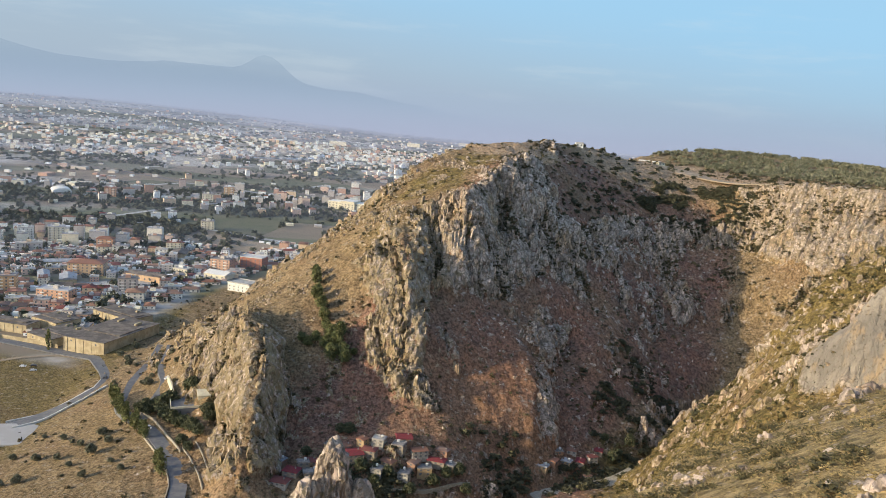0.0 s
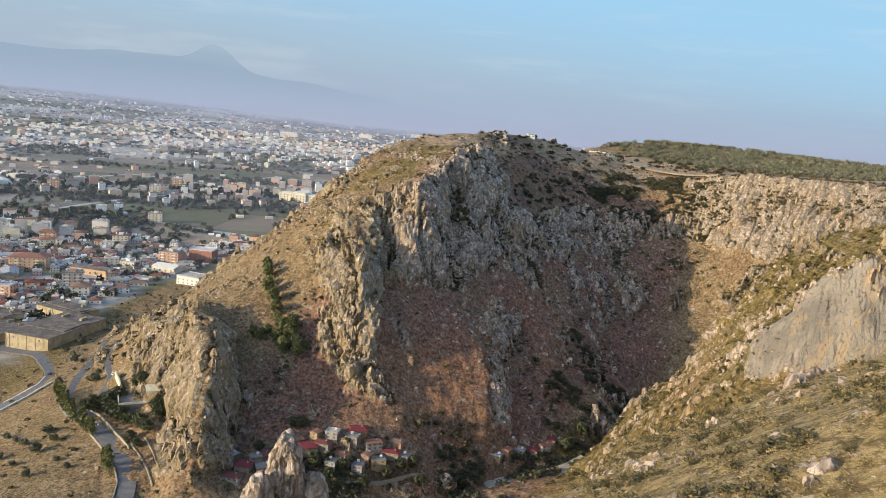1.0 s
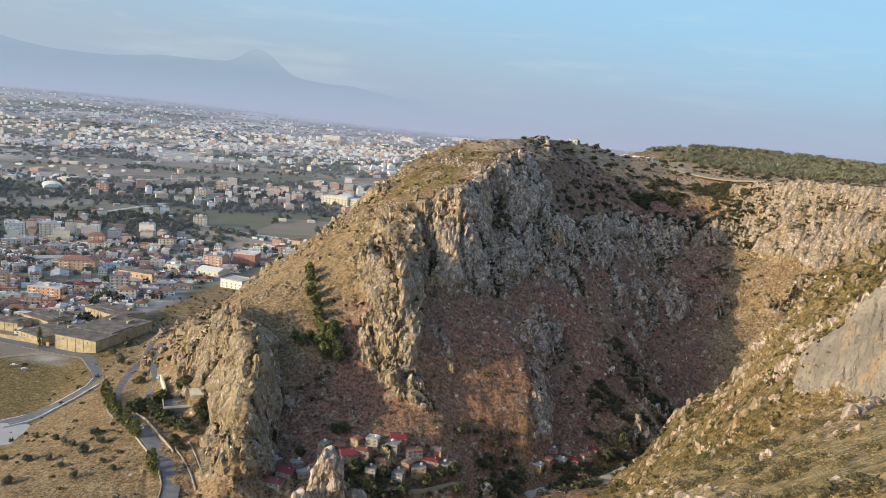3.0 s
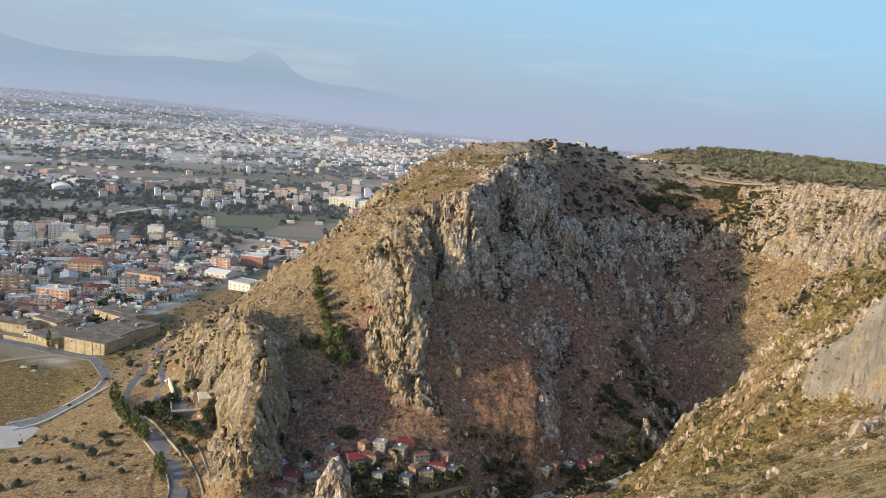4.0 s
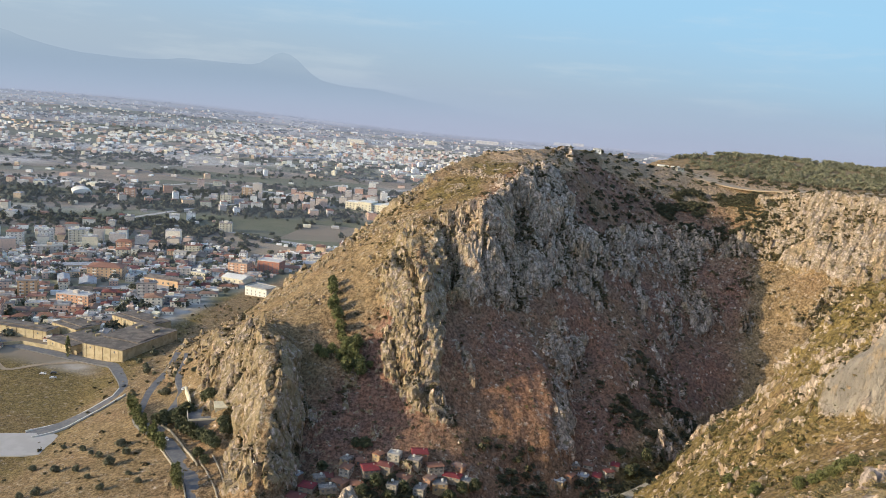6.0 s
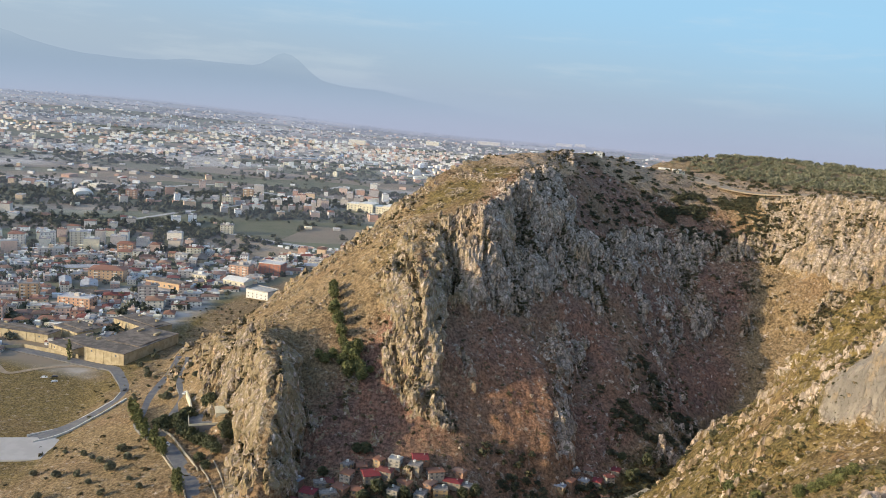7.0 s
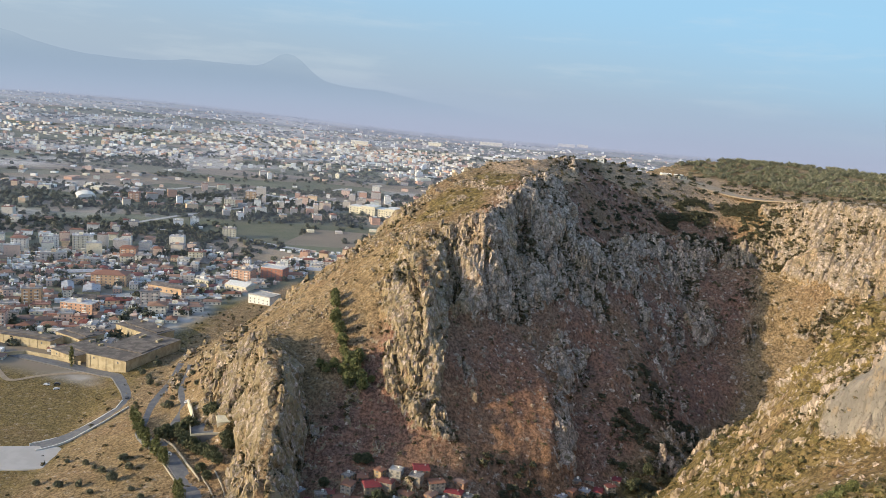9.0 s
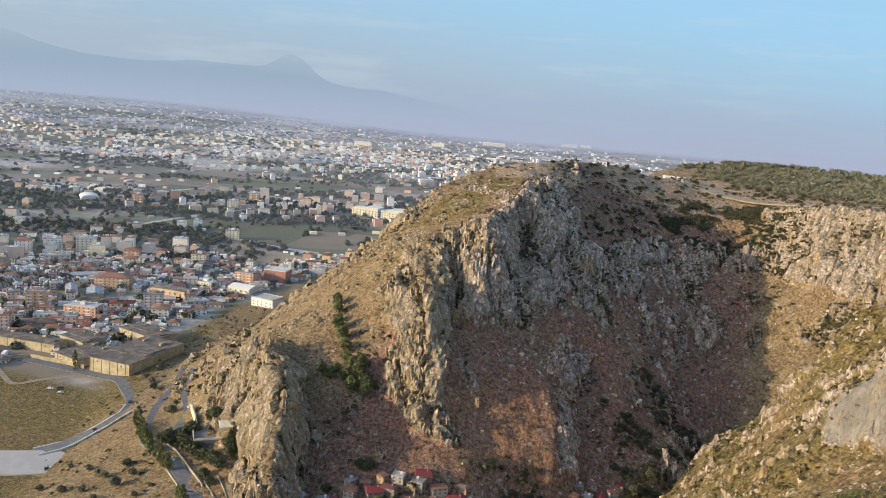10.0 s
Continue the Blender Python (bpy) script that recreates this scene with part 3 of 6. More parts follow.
# ---- far mountains and haze, painted as glowing rings ----
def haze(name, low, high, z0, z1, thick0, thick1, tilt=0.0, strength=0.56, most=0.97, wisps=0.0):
    """An emissive glow painted for sky-lit air; it thins out with height."""
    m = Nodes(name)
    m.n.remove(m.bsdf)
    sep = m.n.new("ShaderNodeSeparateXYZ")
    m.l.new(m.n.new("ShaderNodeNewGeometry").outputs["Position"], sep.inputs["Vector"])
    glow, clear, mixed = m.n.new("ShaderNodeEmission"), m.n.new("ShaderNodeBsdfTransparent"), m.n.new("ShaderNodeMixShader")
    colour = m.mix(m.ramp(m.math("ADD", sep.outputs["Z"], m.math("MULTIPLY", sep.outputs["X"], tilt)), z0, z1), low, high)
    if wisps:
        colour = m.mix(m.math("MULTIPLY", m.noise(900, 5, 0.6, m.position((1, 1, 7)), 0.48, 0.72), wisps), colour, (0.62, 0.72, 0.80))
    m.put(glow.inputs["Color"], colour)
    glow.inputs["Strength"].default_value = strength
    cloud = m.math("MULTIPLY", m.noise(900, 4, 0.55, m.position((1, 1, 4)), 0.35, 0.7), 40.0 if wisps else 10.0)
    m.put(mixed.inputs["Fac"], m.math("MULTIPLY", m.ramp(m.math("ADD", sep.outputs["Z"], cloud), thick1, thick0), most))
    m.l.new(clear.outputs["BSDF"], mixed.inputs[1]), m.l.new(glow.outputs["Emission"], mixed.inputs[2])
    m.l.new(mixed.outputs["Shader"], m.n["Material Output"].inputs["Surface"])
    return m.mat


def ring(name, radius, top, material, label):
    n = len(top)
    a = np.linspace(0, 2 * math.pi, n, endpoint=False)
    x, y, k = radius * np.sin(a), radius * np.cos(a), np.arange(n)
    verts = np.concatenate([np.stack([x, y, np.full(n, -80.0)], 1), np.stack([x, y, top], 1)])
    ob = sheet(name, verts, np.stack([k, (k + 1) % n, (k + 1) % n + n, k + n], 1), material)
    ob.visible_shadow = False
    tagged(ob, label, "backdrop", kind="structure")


def build_backdrop():
    n = 720
    a = np.linspace(0, 2 * math.pi, n, endpoint=False)
    deg = (np.degrees(a) + 180) % 360 - 180
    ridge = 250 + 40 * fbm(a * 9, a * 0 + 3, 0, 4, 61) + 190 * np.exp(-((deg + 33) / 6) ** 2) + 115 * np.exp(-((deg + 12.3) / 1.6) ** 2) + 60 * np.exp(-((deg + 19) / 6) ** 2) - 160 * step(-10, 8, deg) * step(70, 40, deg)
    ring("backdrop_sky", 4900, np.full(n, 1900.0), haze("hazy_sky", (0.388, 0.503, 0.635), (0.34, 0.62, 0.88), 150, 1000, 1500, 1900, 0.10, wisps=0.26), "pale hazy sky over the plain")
    # The mountains' blue haze is put into their glowing colour.
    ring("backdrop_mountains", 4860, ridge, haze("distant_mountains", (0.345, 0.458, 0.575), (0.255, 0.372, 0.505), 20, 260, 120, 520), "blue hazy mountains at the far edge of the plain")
    # Added glowing shells, the nearest among the houses, imitate the haze of distance.
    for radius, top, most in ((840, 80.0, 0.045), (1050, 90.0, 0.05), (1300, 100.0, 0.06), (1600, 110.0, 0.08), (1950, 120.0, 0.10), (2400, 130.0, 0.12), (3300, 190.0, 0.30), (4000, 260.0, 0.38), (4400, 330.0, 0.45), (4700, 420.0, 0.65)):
        ring("haze_shell", radius, np.full(n, top), haze("haze_glow", (0.412, 0.462, 0.625), (0.385, 0.48, 0.64), 0, 200, top * 0.2, top * 0.97, 0.0, 0.56, most), "glowing see-through shell imitating thin evening haze over town and plain")


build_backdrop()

# ---- loose shapes ----
rng = np.random.default_rng(7)


def ico(sub):
    bm = bmesh.new()
    bmesh.ops.create_icosphere(bm, subdivisions=sub, radius=1.0)
    v = np.array([p.co[:] for p in bm.verts])
    f = np.array([[q.index for q in face.verts] for face in bm.faces])
    bm.free()
    return v, f


def turn_z(a):
    c, s = np.cos(a), np.sin(a)
    o, i = np.zeros_like(a), np.ones_like(a)
    return np.stack([c, -s, o, s, c, o, o, o, i], -1).reshape(-1, 3, 3)


def scatter(name, shapes, places, sizes, material, label, category, smooth=False):
    """Many small shapes joined in one mesh. shapes: a list of (verts, faces); sizes: n x 3."""
    pick = rng.integers(0, len(shapes), len(places))
    turn = turn_z(rng.uniform(0, 2 * math.pi, len(places)))
    all_v, all_f, start = [], [], 0
    for k, (v, f) in enumerate(shapes):
        chosen = np.nonzero(pick == k)[0]
        if not len(chosen):
            continue
        w = np.einsum("nij,nvj->nvi", turn[chosen], v[None] * sizes[chosen][:, None, :]) + places[chosen][:, None, :]
        all_v.append(w.reshape(-1, 3))
        all_f.append((f[None] + (start + len(v) * np.arange(len(chosen)))[:, None, None]).reshape(-1, f.shape[1]))
        start += len(v) * len(chosen)
    ob = sheet(name, np.concatenate(all_v), np.concatenate(all_f), material, None, smooth)
    return tagged(ob, label, category, kind="stuff")


def boulder(sub, seed, jag=0.35):
    v, f = ico(sub)
    r = np.random.default_rng(seed)
    planes = r.normal(size=(9, 3))
    planes /= np.linalg.norm(planes, axis=1)[:, None]
    d = (v @ planes.T).max(1)
    v = v * (0.62 / np.maximum(d, 0.5))[:, None] * 1.25
    return v * (1 + jag * r.uniform(-0.5, 0.5, (len(v), 1))), f


def fin(seed):
    """A pointed, leaning blade of rock with split edges."""
    r = np.random.default_rng(seed)
    a = np.sort(r.uniform(0, 2 * math.pi, 7))
    rings = []
    for z, reach, shift in ((-0.5, 1.05, 0.0), (0.2, 1.0, 0.06), (0.62, 0.8, 0.14), (0.92, 0.46, 0.2)):
        k = reach * r.uniform(0.65, 1.2, 7)
        rings.append(np.stack([0.6 * k * np.cos(a) + shift * r.uniform(-1, 1), 0.44 * k * np.sin(a) + shift * r.uniform(-0.6, 0.6), z + r.uniform(-0.12, 0.12, 7)], 1))
    v = np.concatenate(rings)
    f = [(7 * q + j, 7 * q + (j + 1) % 7, 7 * q + 7 + (j + 1) % 7) for q in range(3) for j in range(7)] + [(7 * q + j, 7 * q + 7 + (j + 1) % 7, 7 * q + 7 + j) for q in range(3) for j in range(7)] + [(21, 21 + j, 22 + j) for j in range(1, 6)]
    return v, np.array(f)


def tuft(seed, n, size, flat=0.8, lean=0.5):
    """A crown of n loose leaf triangles inside a rounded, uneven form."""
    r = np.random.default_rng(seed)
    lobes = r.uniform(-0.5, 0.5, (6, 3)) * (1, 1, 0.7)
    c = lobes[r.integers(0, 6, n)] + r.normal(size=(n, 3)) * 0.23
    c[:, 2] = c[:, 2] * flat + 0.5
    c[:, 2] = np.abs(c[:, 2])
    q = r.normal(size=(n, 3)) + 0.8 * c / np.linalg.norm(c, axis=1)[:, None]
    e1 = np.cross(q, r.normal(size=(n, 3)))
    e2 = np.cross(q, e1)
    e1, e2 = e1 / np.linalg.norm(e1, axis=1)[:, None], e2 / np.linalg.norm(e2, axis=1)[:, None]
    reach = 1.7 * size * r.uniform(0.7, 1.3, (n, 3, 1))
    t = np.stack([e1, -0.5 * e1 + 0.87 * e2, -0.5 * e1 - 0.87 * e2], 1) * reach
    v = (c[:, None, :] + t).reshape(-1, 3)
    return v, np.arange(3 * n).reshape(-1, 3)


def pick_places(weight, count, jitter=1.0):
    """Places on the ground drawn by a weight over its grid."""
    xs, ys = FINAL[0], FINAL[1]
    area = np.gradient(ys)[:, None] * np.gradient(xs)[None, :]
    w = (weight * area).ravel()
    k = rng.choice(w.size, count, p=w / w.sum())
    j, i = np.unravel_index(k, weight.shape)
    x = xs[i] + rng.uniform(-0.5, 0.5, count) * np.gradient(xs)[i] * jitter
    y = ys[j] + rng.uniform(-0.5, 0.5, count) * np.gradient(ys)[j] * jitter
    return x, y


GX, GY = np.meshgrid(FINAL[0], FINAL[1])
GZ, ROCKY, SCRUBBY = FINAL[2], FINAL[3], FINAL[4]
HILLY = hill_mask(GX, GY)
SLAB = slab_of(GX, GY)
INNER = (1 - 0.93 * SLAB) * ((GX > -230) & (GX < 480) & (GY > 210) & (GY < 800)) * HILLY
g0, g1 = slope_of(GX, GY)
STEEP = np.sqrt(1 + g0**2 + g1**2)


def build_crags():
    spires = [fin(s) for s in range(12)]
    wall = step(222, 248, GX) * step(560, 590, GY)
    mid = [boulder(1, 20 + s) for s in range(8)]
    clump = step(-0.15, 0.3, fbm(GX / 10, GY / 10, GZ / 26, 3, 71))
    x, y = pick_places(INNER * ROCKY**2 * STEEP * (0.06 + clump) * (1 - 0.75 * wall) * step(158, 146, GZ), 4300)
    s = rng.uniform(0.5, 1.4, (len(x), 1)) ** 1.4 * rng.uniform(0.6, 1.4, (len(x), 3)) * (2.8, 2.8, 2.7)
    scatter("limestone_crags", spires, np.stack([x, y, ground_z(x, y) - 0.1], 1), s, ROCK, "jagged grey limestone crags standing out of the cliffs", "rock")
    x, y = pick_places(INNER * (ROCKY + 0.02) * STEEP * (0.1 + clump) * (1 - 0.7 * wall), 5600)
    s = rng.uniform(0.4, 1.2, (len(x), 1)) * rng.uniform(0.7, 1.3, (len(x), 3)) * (1, 1, 1.4)
    scatter("limestone_blocks", mid, np.stack([x, y, ground_z(x, y)], 1), s, ROCK, "broken limestone blocks on cliffs and slopes", "rock")
    shoulder = step(60, 0, np.abs(GX + 95)) * step(70, 10, np.abs(GY - 520)) + 1.5 * step(70, 20, np.hypot(GX + 15, GY - 565)) + 0.045 * SCRUBBY + 3.0 * step(6, 2, np.abs(GX - np.interp(GY, [365, 385, 405, 425, 442, 470], [-25, -36, -45, -50, -62, -70]))) * (GY > 372) * (GY < 450) + 0.05 * step(90, 140, GX) * step(480, 380, GY)
    patch = step(0.05, 0.4, fbm(GX / 15, GY / 15, 0, 3, 73))
    x, y = pick_places(INNER * shoulder * patch, 5000)
    s = rng.uniform(0.3, 1.2, (len(x), 1)) ** 1.3 * rng.uniform(0.7, 1.4, (len(x), 3)) * (1, 1, 0.9)
    scatter("slope_stones", [boulder(1, 40 + k) for k in range(6)], np.stack([x, y, ground_z(x, y)], 1), s, ROCK, "pale loose stones on the dry grassy slopes", "rock")


def build_spur_crags():
    """Ribs of broken rock that stand out of the sunny spur."""
    rib = step(0.18, 0.42, fbm((GX + 0.4 * GY) / 6.5, (GY - 0.4 * GX) / 15, GZ / 40, 3, 19))
    place = (1 - SLAB) * rib * ((GX > 100) & (GX < 235) & (GY > 262) & (GY < 462)) * step(0, 6, GZ - np.interp(GX, [100, 120, 150, 170], [4, 18, 30, 40])) * STEEP
    x, y = pick_places(place, 480)
    s = rng.uniform(0.35, 1.35, (len(x), 1)) ** 1.6 * rng.uniform(0.7, 1.4, (len(x), 3)) * (2.3, 2.3, 2.6)
    scatter("spur_crags", [fin(30 + k) for k in range(8)], np.stack([x, y, ground_z(x, y) - 0.2], 1), s, LICHEN_ROCK, "ribs of broken pale limestone standing out of the sunny spur", "rock")
    x, y = pick_places(place + 0.02 * ((GX > 100) & (GX < 235) & (GY > 262) & (GY < 462)), 480)
    s = rng.uniform(0.4, 1.2, (len(x), 1)) ** 1.4 * rng.uniform(0.7, 1.3, (len(x), 3)) * 1.2
    scatter("spur_blocks", [boulder(1, 70 + k) for k in range(6)], np.stack([x, y, ground_z(x, y)], 1), s, LICHEN_ROCK, "fallen limestone blocks round the ribs of the spur", "rock")


def build_shrubs():
    small = [tuft(100 + k, 15, 0.34) for k in range(6)]
    clump = step(-0.2, 0.5, fbm(GX / 18, GY / 18, 0, 3, 81))
    x, y = pick_places(INNER * STEEP * (0.25 + clump) * (0.09 + 0.10 * SCRUBBY + 2.2 * ROCKY), 30000)
    s = (1 + 0.35 * (x > 200))[:, None] * rng.uniform(0.5, 1.35, (len(x), 1)) ** 1.3 * rng.uniform(0.8, 1.3, (len(x), 3)) * (1.1, 1.1, 0.8)
    scatter("hillside_shrubs", small, np.stack([x, y, ground_z(x, y) - 0.1], 1), s, SHRUB, "low dry shrubs dotted over slopes and ledges", "shrub")
    large = [tuft(120 + k, 75, 0.18) for k in range(5)]
    # The sparse bushes round (46, 378) are added to darken an open slope.
    bowl = 0.5 * step(60, 20, np.hypot(GX - 145, GY - 470)) + 0.4 * step(16, 6, np.abs(GY - np.interp(GX, [-80, -30, 15, 50, 80, 112, 130, 150], [290, 322, 348, 378, 400, 410, 440, 500]))) * (GX > -80) * (GX < 155) + 0.12 * step(40, 15, np.hypot((GX - 46) * 0.9, GY - 378)) + 0.5 * step(40, 15, np.hypot((GX + 2) * 0.8, (GY - 346) * 1.4))
    top = 0.012 * step(135, 150, GZ) * step(640, 700, GY)
    x, y = pick_places(HILLY * (GX < 330) * (GY < 900) * (bowl * step(-0.1, 0.3, fbm(GX / 22, GY / 22, 0, 3, 83)) + top), 1100)
    s = rng.uniform(1.3, 3.2, (len(x), 1)) * rng.uniform(0.8, 1.3, (len(x), 3)) * (1.2, 1.2, 0.75)
    hollow = step(40, 22, np.abs(GY - np.interp(GX, [60, 100, 150, 210, 260], [592, 630, 668, 684, 678]))) * (0.22 + 0.78 * step(140, 180, GX)) * (GX > 90) * (GX < 262) * step(110, 118, GZ) * step(148, 140, GZ) * step(-0.15, 0.12, fbm(GX / 17, GY / 12, 0, 3, 85))
    x2, y2 = pick_places(hollow, 760)
    s2 = rng.uniform(1.2, 2.8, (len(x2), 1)) * rng.uniform(0.8, 1.3, (len(x2), 3)) * (1.25, 1.25, 0.8)
    x, y, s = np.append(x, x2), np.append(y, y2), np.concatenate([s, s2])
    scatter("evergreen_thicket", large, np.stack([x, y, ground_z(x, y) - 0.2], 1), s, EVERGREEN, "dark evergreen bushes thick in the hollow below the plateau", "bush")
    band = step(-0.05, 0.35, fbm((GX + 0.5 * GY) / 3.2, (GY - 0.5 * GX) / 7.0, 0, 3, 87))
    near = ((GX > 5) & (GX < 150) & (GY > 42) & (GY < 260)) * np.where(GY < 115, 6.0, 1.2)
    x, y = pick_places(near * (0.02 + band**2), 2400)
    s = rng.uniform(0.35, 1.15, (len(x), 1)) ** 1.3 * rng.uniform(0.8, 1.3, (len(x), 3)) * (1.5, 1.5, 0.85)
    scatter("slope_bushes", [tuft(150 + k, 130, 0.075) for k in range(5)], np.stack([x, y, ground_z(x, y) - 0.15], 1), s, NEAR_SHRUB, "olive-green and brown bushes on the steep grassy slope", "bush")
    x, y = pick_places(((GX > 90) & (GX < 240) & (GY > 220) & (GY < 440)) * (1 - SLAB) * step(108, 125, GX + 0.05 * GY) * (0.08 + clump) * STEEP, 2600)
    s = rng.uniform(0.5, 1.5, (len(x), 1)) ** 1.3 * rng.uniform(0.8, 1.3, (len(x), 3)) * (1.2, 1.2, 0.8)
    scatter("spur_bushes", small, np.stack([x, y, ground_z(x, y) - 0.1], 1), s, SLOPE_SHRUB, "brown and olive bushes over the sunny spur", "bush")
    blade = [tuft(140 + k, 24, 0.085, 1.0) for k in range(5)]
    x, y = pick_places(((GX > 0) & (GX < 150) & (GY > 42) & (GY < 300)) * np.where(GY < 120, 2.0, 0.35), 11000)
    s = rng.uniform(0.35, 0.9, (len(x), 1)) * rng.uniform(0.8, 1.3, (len(x), 3)) * (1.4, 1.4, 0.6)
    scatter("dry_grass", blade, np.stack([x, y, ground_z(x, y) - 0.05], 1), s, STRAW, "tufts of dry yellow grass on the steep slope", "grass")
    x, y = pick_places(((GX > 5) & (GX < 150) & (GY > 42) & (GY < 260)) * (fbm(GX / 6, GY / 6, 0, 3, 77) > 0.12) * np.where(GY < 115, 4.0, 1.0), 3600)
    s = rng.uniform(0.25, 1.0, (len(x), 1)) ** 3 * rng.uniform(0.7, 1.4, (len(x), 3)) * 0.75
    scatter("slope_pebbles", [boulder(1, 60 + k) for k in range(5)], np.stack([x, y, ground_z(x, y)], 1), s, ROCK, "pale stones among the dry grass", "rock")


def build_groves():
    olive = [tuft(200 + k, 75, 0.15, 0.8) for k in range(6)]
    x, y = pick_places(((GX > 205) & (GX < 700) & (GY > 680) & (GY < 1200)) * HILLY * step(0, 25, GX - np.interp(GY, [680, 720, 760, 820, 900, 980, 1100], [400, 335, 292, 268, 252, 232, 225])) * (fbm(GX / 40, GY / 40, 0, 2, 91) > -0.45), 2600)
    s = rng.uniform(2.3, 4.2, (len(x), 1)) * rng.uniform(0.85, 1.2, (len(x), 3)) * (1.2, 1.2, 1.0)
    scatter("olive_grove", olive, np.stack([x, y, ground_z(x, y) + 0.3], 1), s, OLIVE, "grey-green olive grove covering the rounded hilltop", "trees")
    town = [tuft(220 + k, 56, 0.19, 0.9) for k in range(6)]
    n = 30000
    d, a = rng.uniform(560, 2600, n), np.radians(rng.uniform(-33, 4, n))
    x, y = d * np.sin(a), d * np.cos(a)
    belt = 0.8 * np.exp(-((y - 1110) / 50) ** 2) * (x < -330) + 0.65 * np.exp(-((y - 1330) / 60) ** 2) * (x < -150) + 0.5 * np.exp(-((y - 1480) / 60) ** 2) + 0.8 * np.exp(-((y - 1730 - 0.2 * x) / 40) ** 2) * (x > -420)
    w = np.clip(belt, 0, 1) * 0.9 + 0.24 * step(0.0, 0.4, fbm(x / 90, y / 90, 0, 3, 97)) + 0.09 * (y < 1020)
    ok = (rng.uniform(0, 1, n) < w) & (x < edge_of_plain(y) - 12) & ((y > 590) | (x < -400))
    x, y = x[ok], y[ok]
    s = rng.uniform(2.4, 5.4, (len(x), 1)) * rng.uniform(0.85, 1.2, (len(x), 3)) * (1.2, 1.2, 1.1)
    scatter("town_trees", town, np.stack([x, y, ground_z(x, y)], 1), s, HAZY_LEAVES, "dark green trees in belts and gardens between the buildings", "trees")
    n = 9000
    d, a = rng.uniform(1900, 4700, n), np.radians(rng.uniform(-33, 22, n))
    x, y = d * np.sin(a), d * np.cos(a)
    ok = fbm(x / 160, y / 110, 0, 3, 99) > 0.08
    x, y = x[ok], y[ok]
    s = rng.uniform(3, 7, (len(x), 1)) * np.ones((1, 3)) * (1.8, 1.2, 0.8)
    scatter("hedgerow_trees", [tuft(240 + k, 16, 0.3, 0.9) for k in range(4)], np.stack([x, y, ground_z(x, y)], 1), s, HAZY_LEAVES, "far hedgerows and orchards on the plain", "trees")


build_crags()
build_spur_crags()
build_shrubs()
build_groves()


# ---- single trees ----
def tree(name, height, spread, shape, material, seed, label):
    """A tapered trunk with limbs and a crown of loose leaf clumps. shape: pine, cypress or round."""
    r = np.random.default_rng(seed)
    thing = tagged(new(name), label, "tree")
    bm = bmesh.new()
    top = height * (0.8 if shape != "round" else 0.55)
    bmesh.ops.create_cone(bm, cap_ends=True, segments=7, radius1=0.028 * height, radius2=0.006 * height, depth=top + 0.8, matrix=Matrix.Translation((0, 0, top / 2 - 0.4)))
    for k in range(7):
        h, a = height * r.uniform(0.3, 0.65), r.uniform(0, 6.28)
        m = Matrix.Translation((0, 0, h)) @ Matrix.Rotation(a, 4, "Z") @ Matrix.Rotation(r.uniform(0.7, 1.2), 4, "Y") @ Matrix.Translation((0, 0, spread * 0.25))
        bmesh.ops.create_cone(bm, cap_ends=True, segments=5, radius1=0.01 * height, radius2=0.003 * height, depth=spread * 0.5, matrix=m)
    part("trunk", bm, BARK, thing)
    n = 900 if shape != "cypress" else 600
    h = r.uniform(0, 1, n) ** 0.8
    a, rad = r.uniform(0, 6.283, n), np.sqrt(r.uniform(0.1, 1, n))
    if shape == "pine":
        reach = spread * 0.5 * (1.05 - h) ** 0.7 * (0.75 + 0.35 * np.sin(a * 3 + h * 17)) * (0.8 + 0.4 * np.sin(h * 26))
        z = height * (0.16 + 0.84 * h)
    elif shape == "cypress":
        reach = spread * 0.5 * np.sin(np.clip(h * 0.93 + 0.07, 0, 1) * math.pi) ** 0.6 * (0.85 + 0.2 * np.sin(a * 4 + h * 9))
        z = height * (0.05 + 0.95 * h)
    else:
        lobe = np.sin(a * 2.5 + seed) * 0.18 + np.sin(a * 5 + h * 8) * 0.14
        reach = spread * 0.5 * (1 + lobe) * np.sqrt(np.clip(1 - (2 * h - 0.9) ** 2 * 0.85, 0.05, 1))
        z = height * (0.28 + 0.72 * h)
    c = np.stack([reach * rad * np.cos(a), reach * rad * np.sin(a), z], 1)
    c += value_noise(c[:, :1] * 0.9, c[:, 1:2] * 0.9, c[:, 2:] * 0.9, seed) * 0.35
    v = (c[:, None, :] + r.normal(size=(n, 3, 3)) * 0.055 * (spread + 2.5)).reshape(-1, 3)
    sheet("crown", v, np.arange(3 * n).reshape(-1, 3), material, thing, False)
    return thing


def plant(kinds, places, group, low=0.75, high=1.2):
    """Copies of the trees at places (x, y), or (x, y, size), standing on the ground."""
    for k, (x, y, *size) in enumerate(places):
        m = pose(x, y, float(ground_z(x, y)) - 0.2, 0, 0, float(rng.uniform(0, 360)))
        ob = kinds[k] if k < len(kinds) else copy_thing(kinds[k % len(kinds)], m)
        ob.matrix_basis = m
        s = size[0] if size else float(rng.uniform(low, high))
        ob.scale = (s, s, s * float(rng.uniform(0.9, 1.12)))
        tagged(ob, group=group)


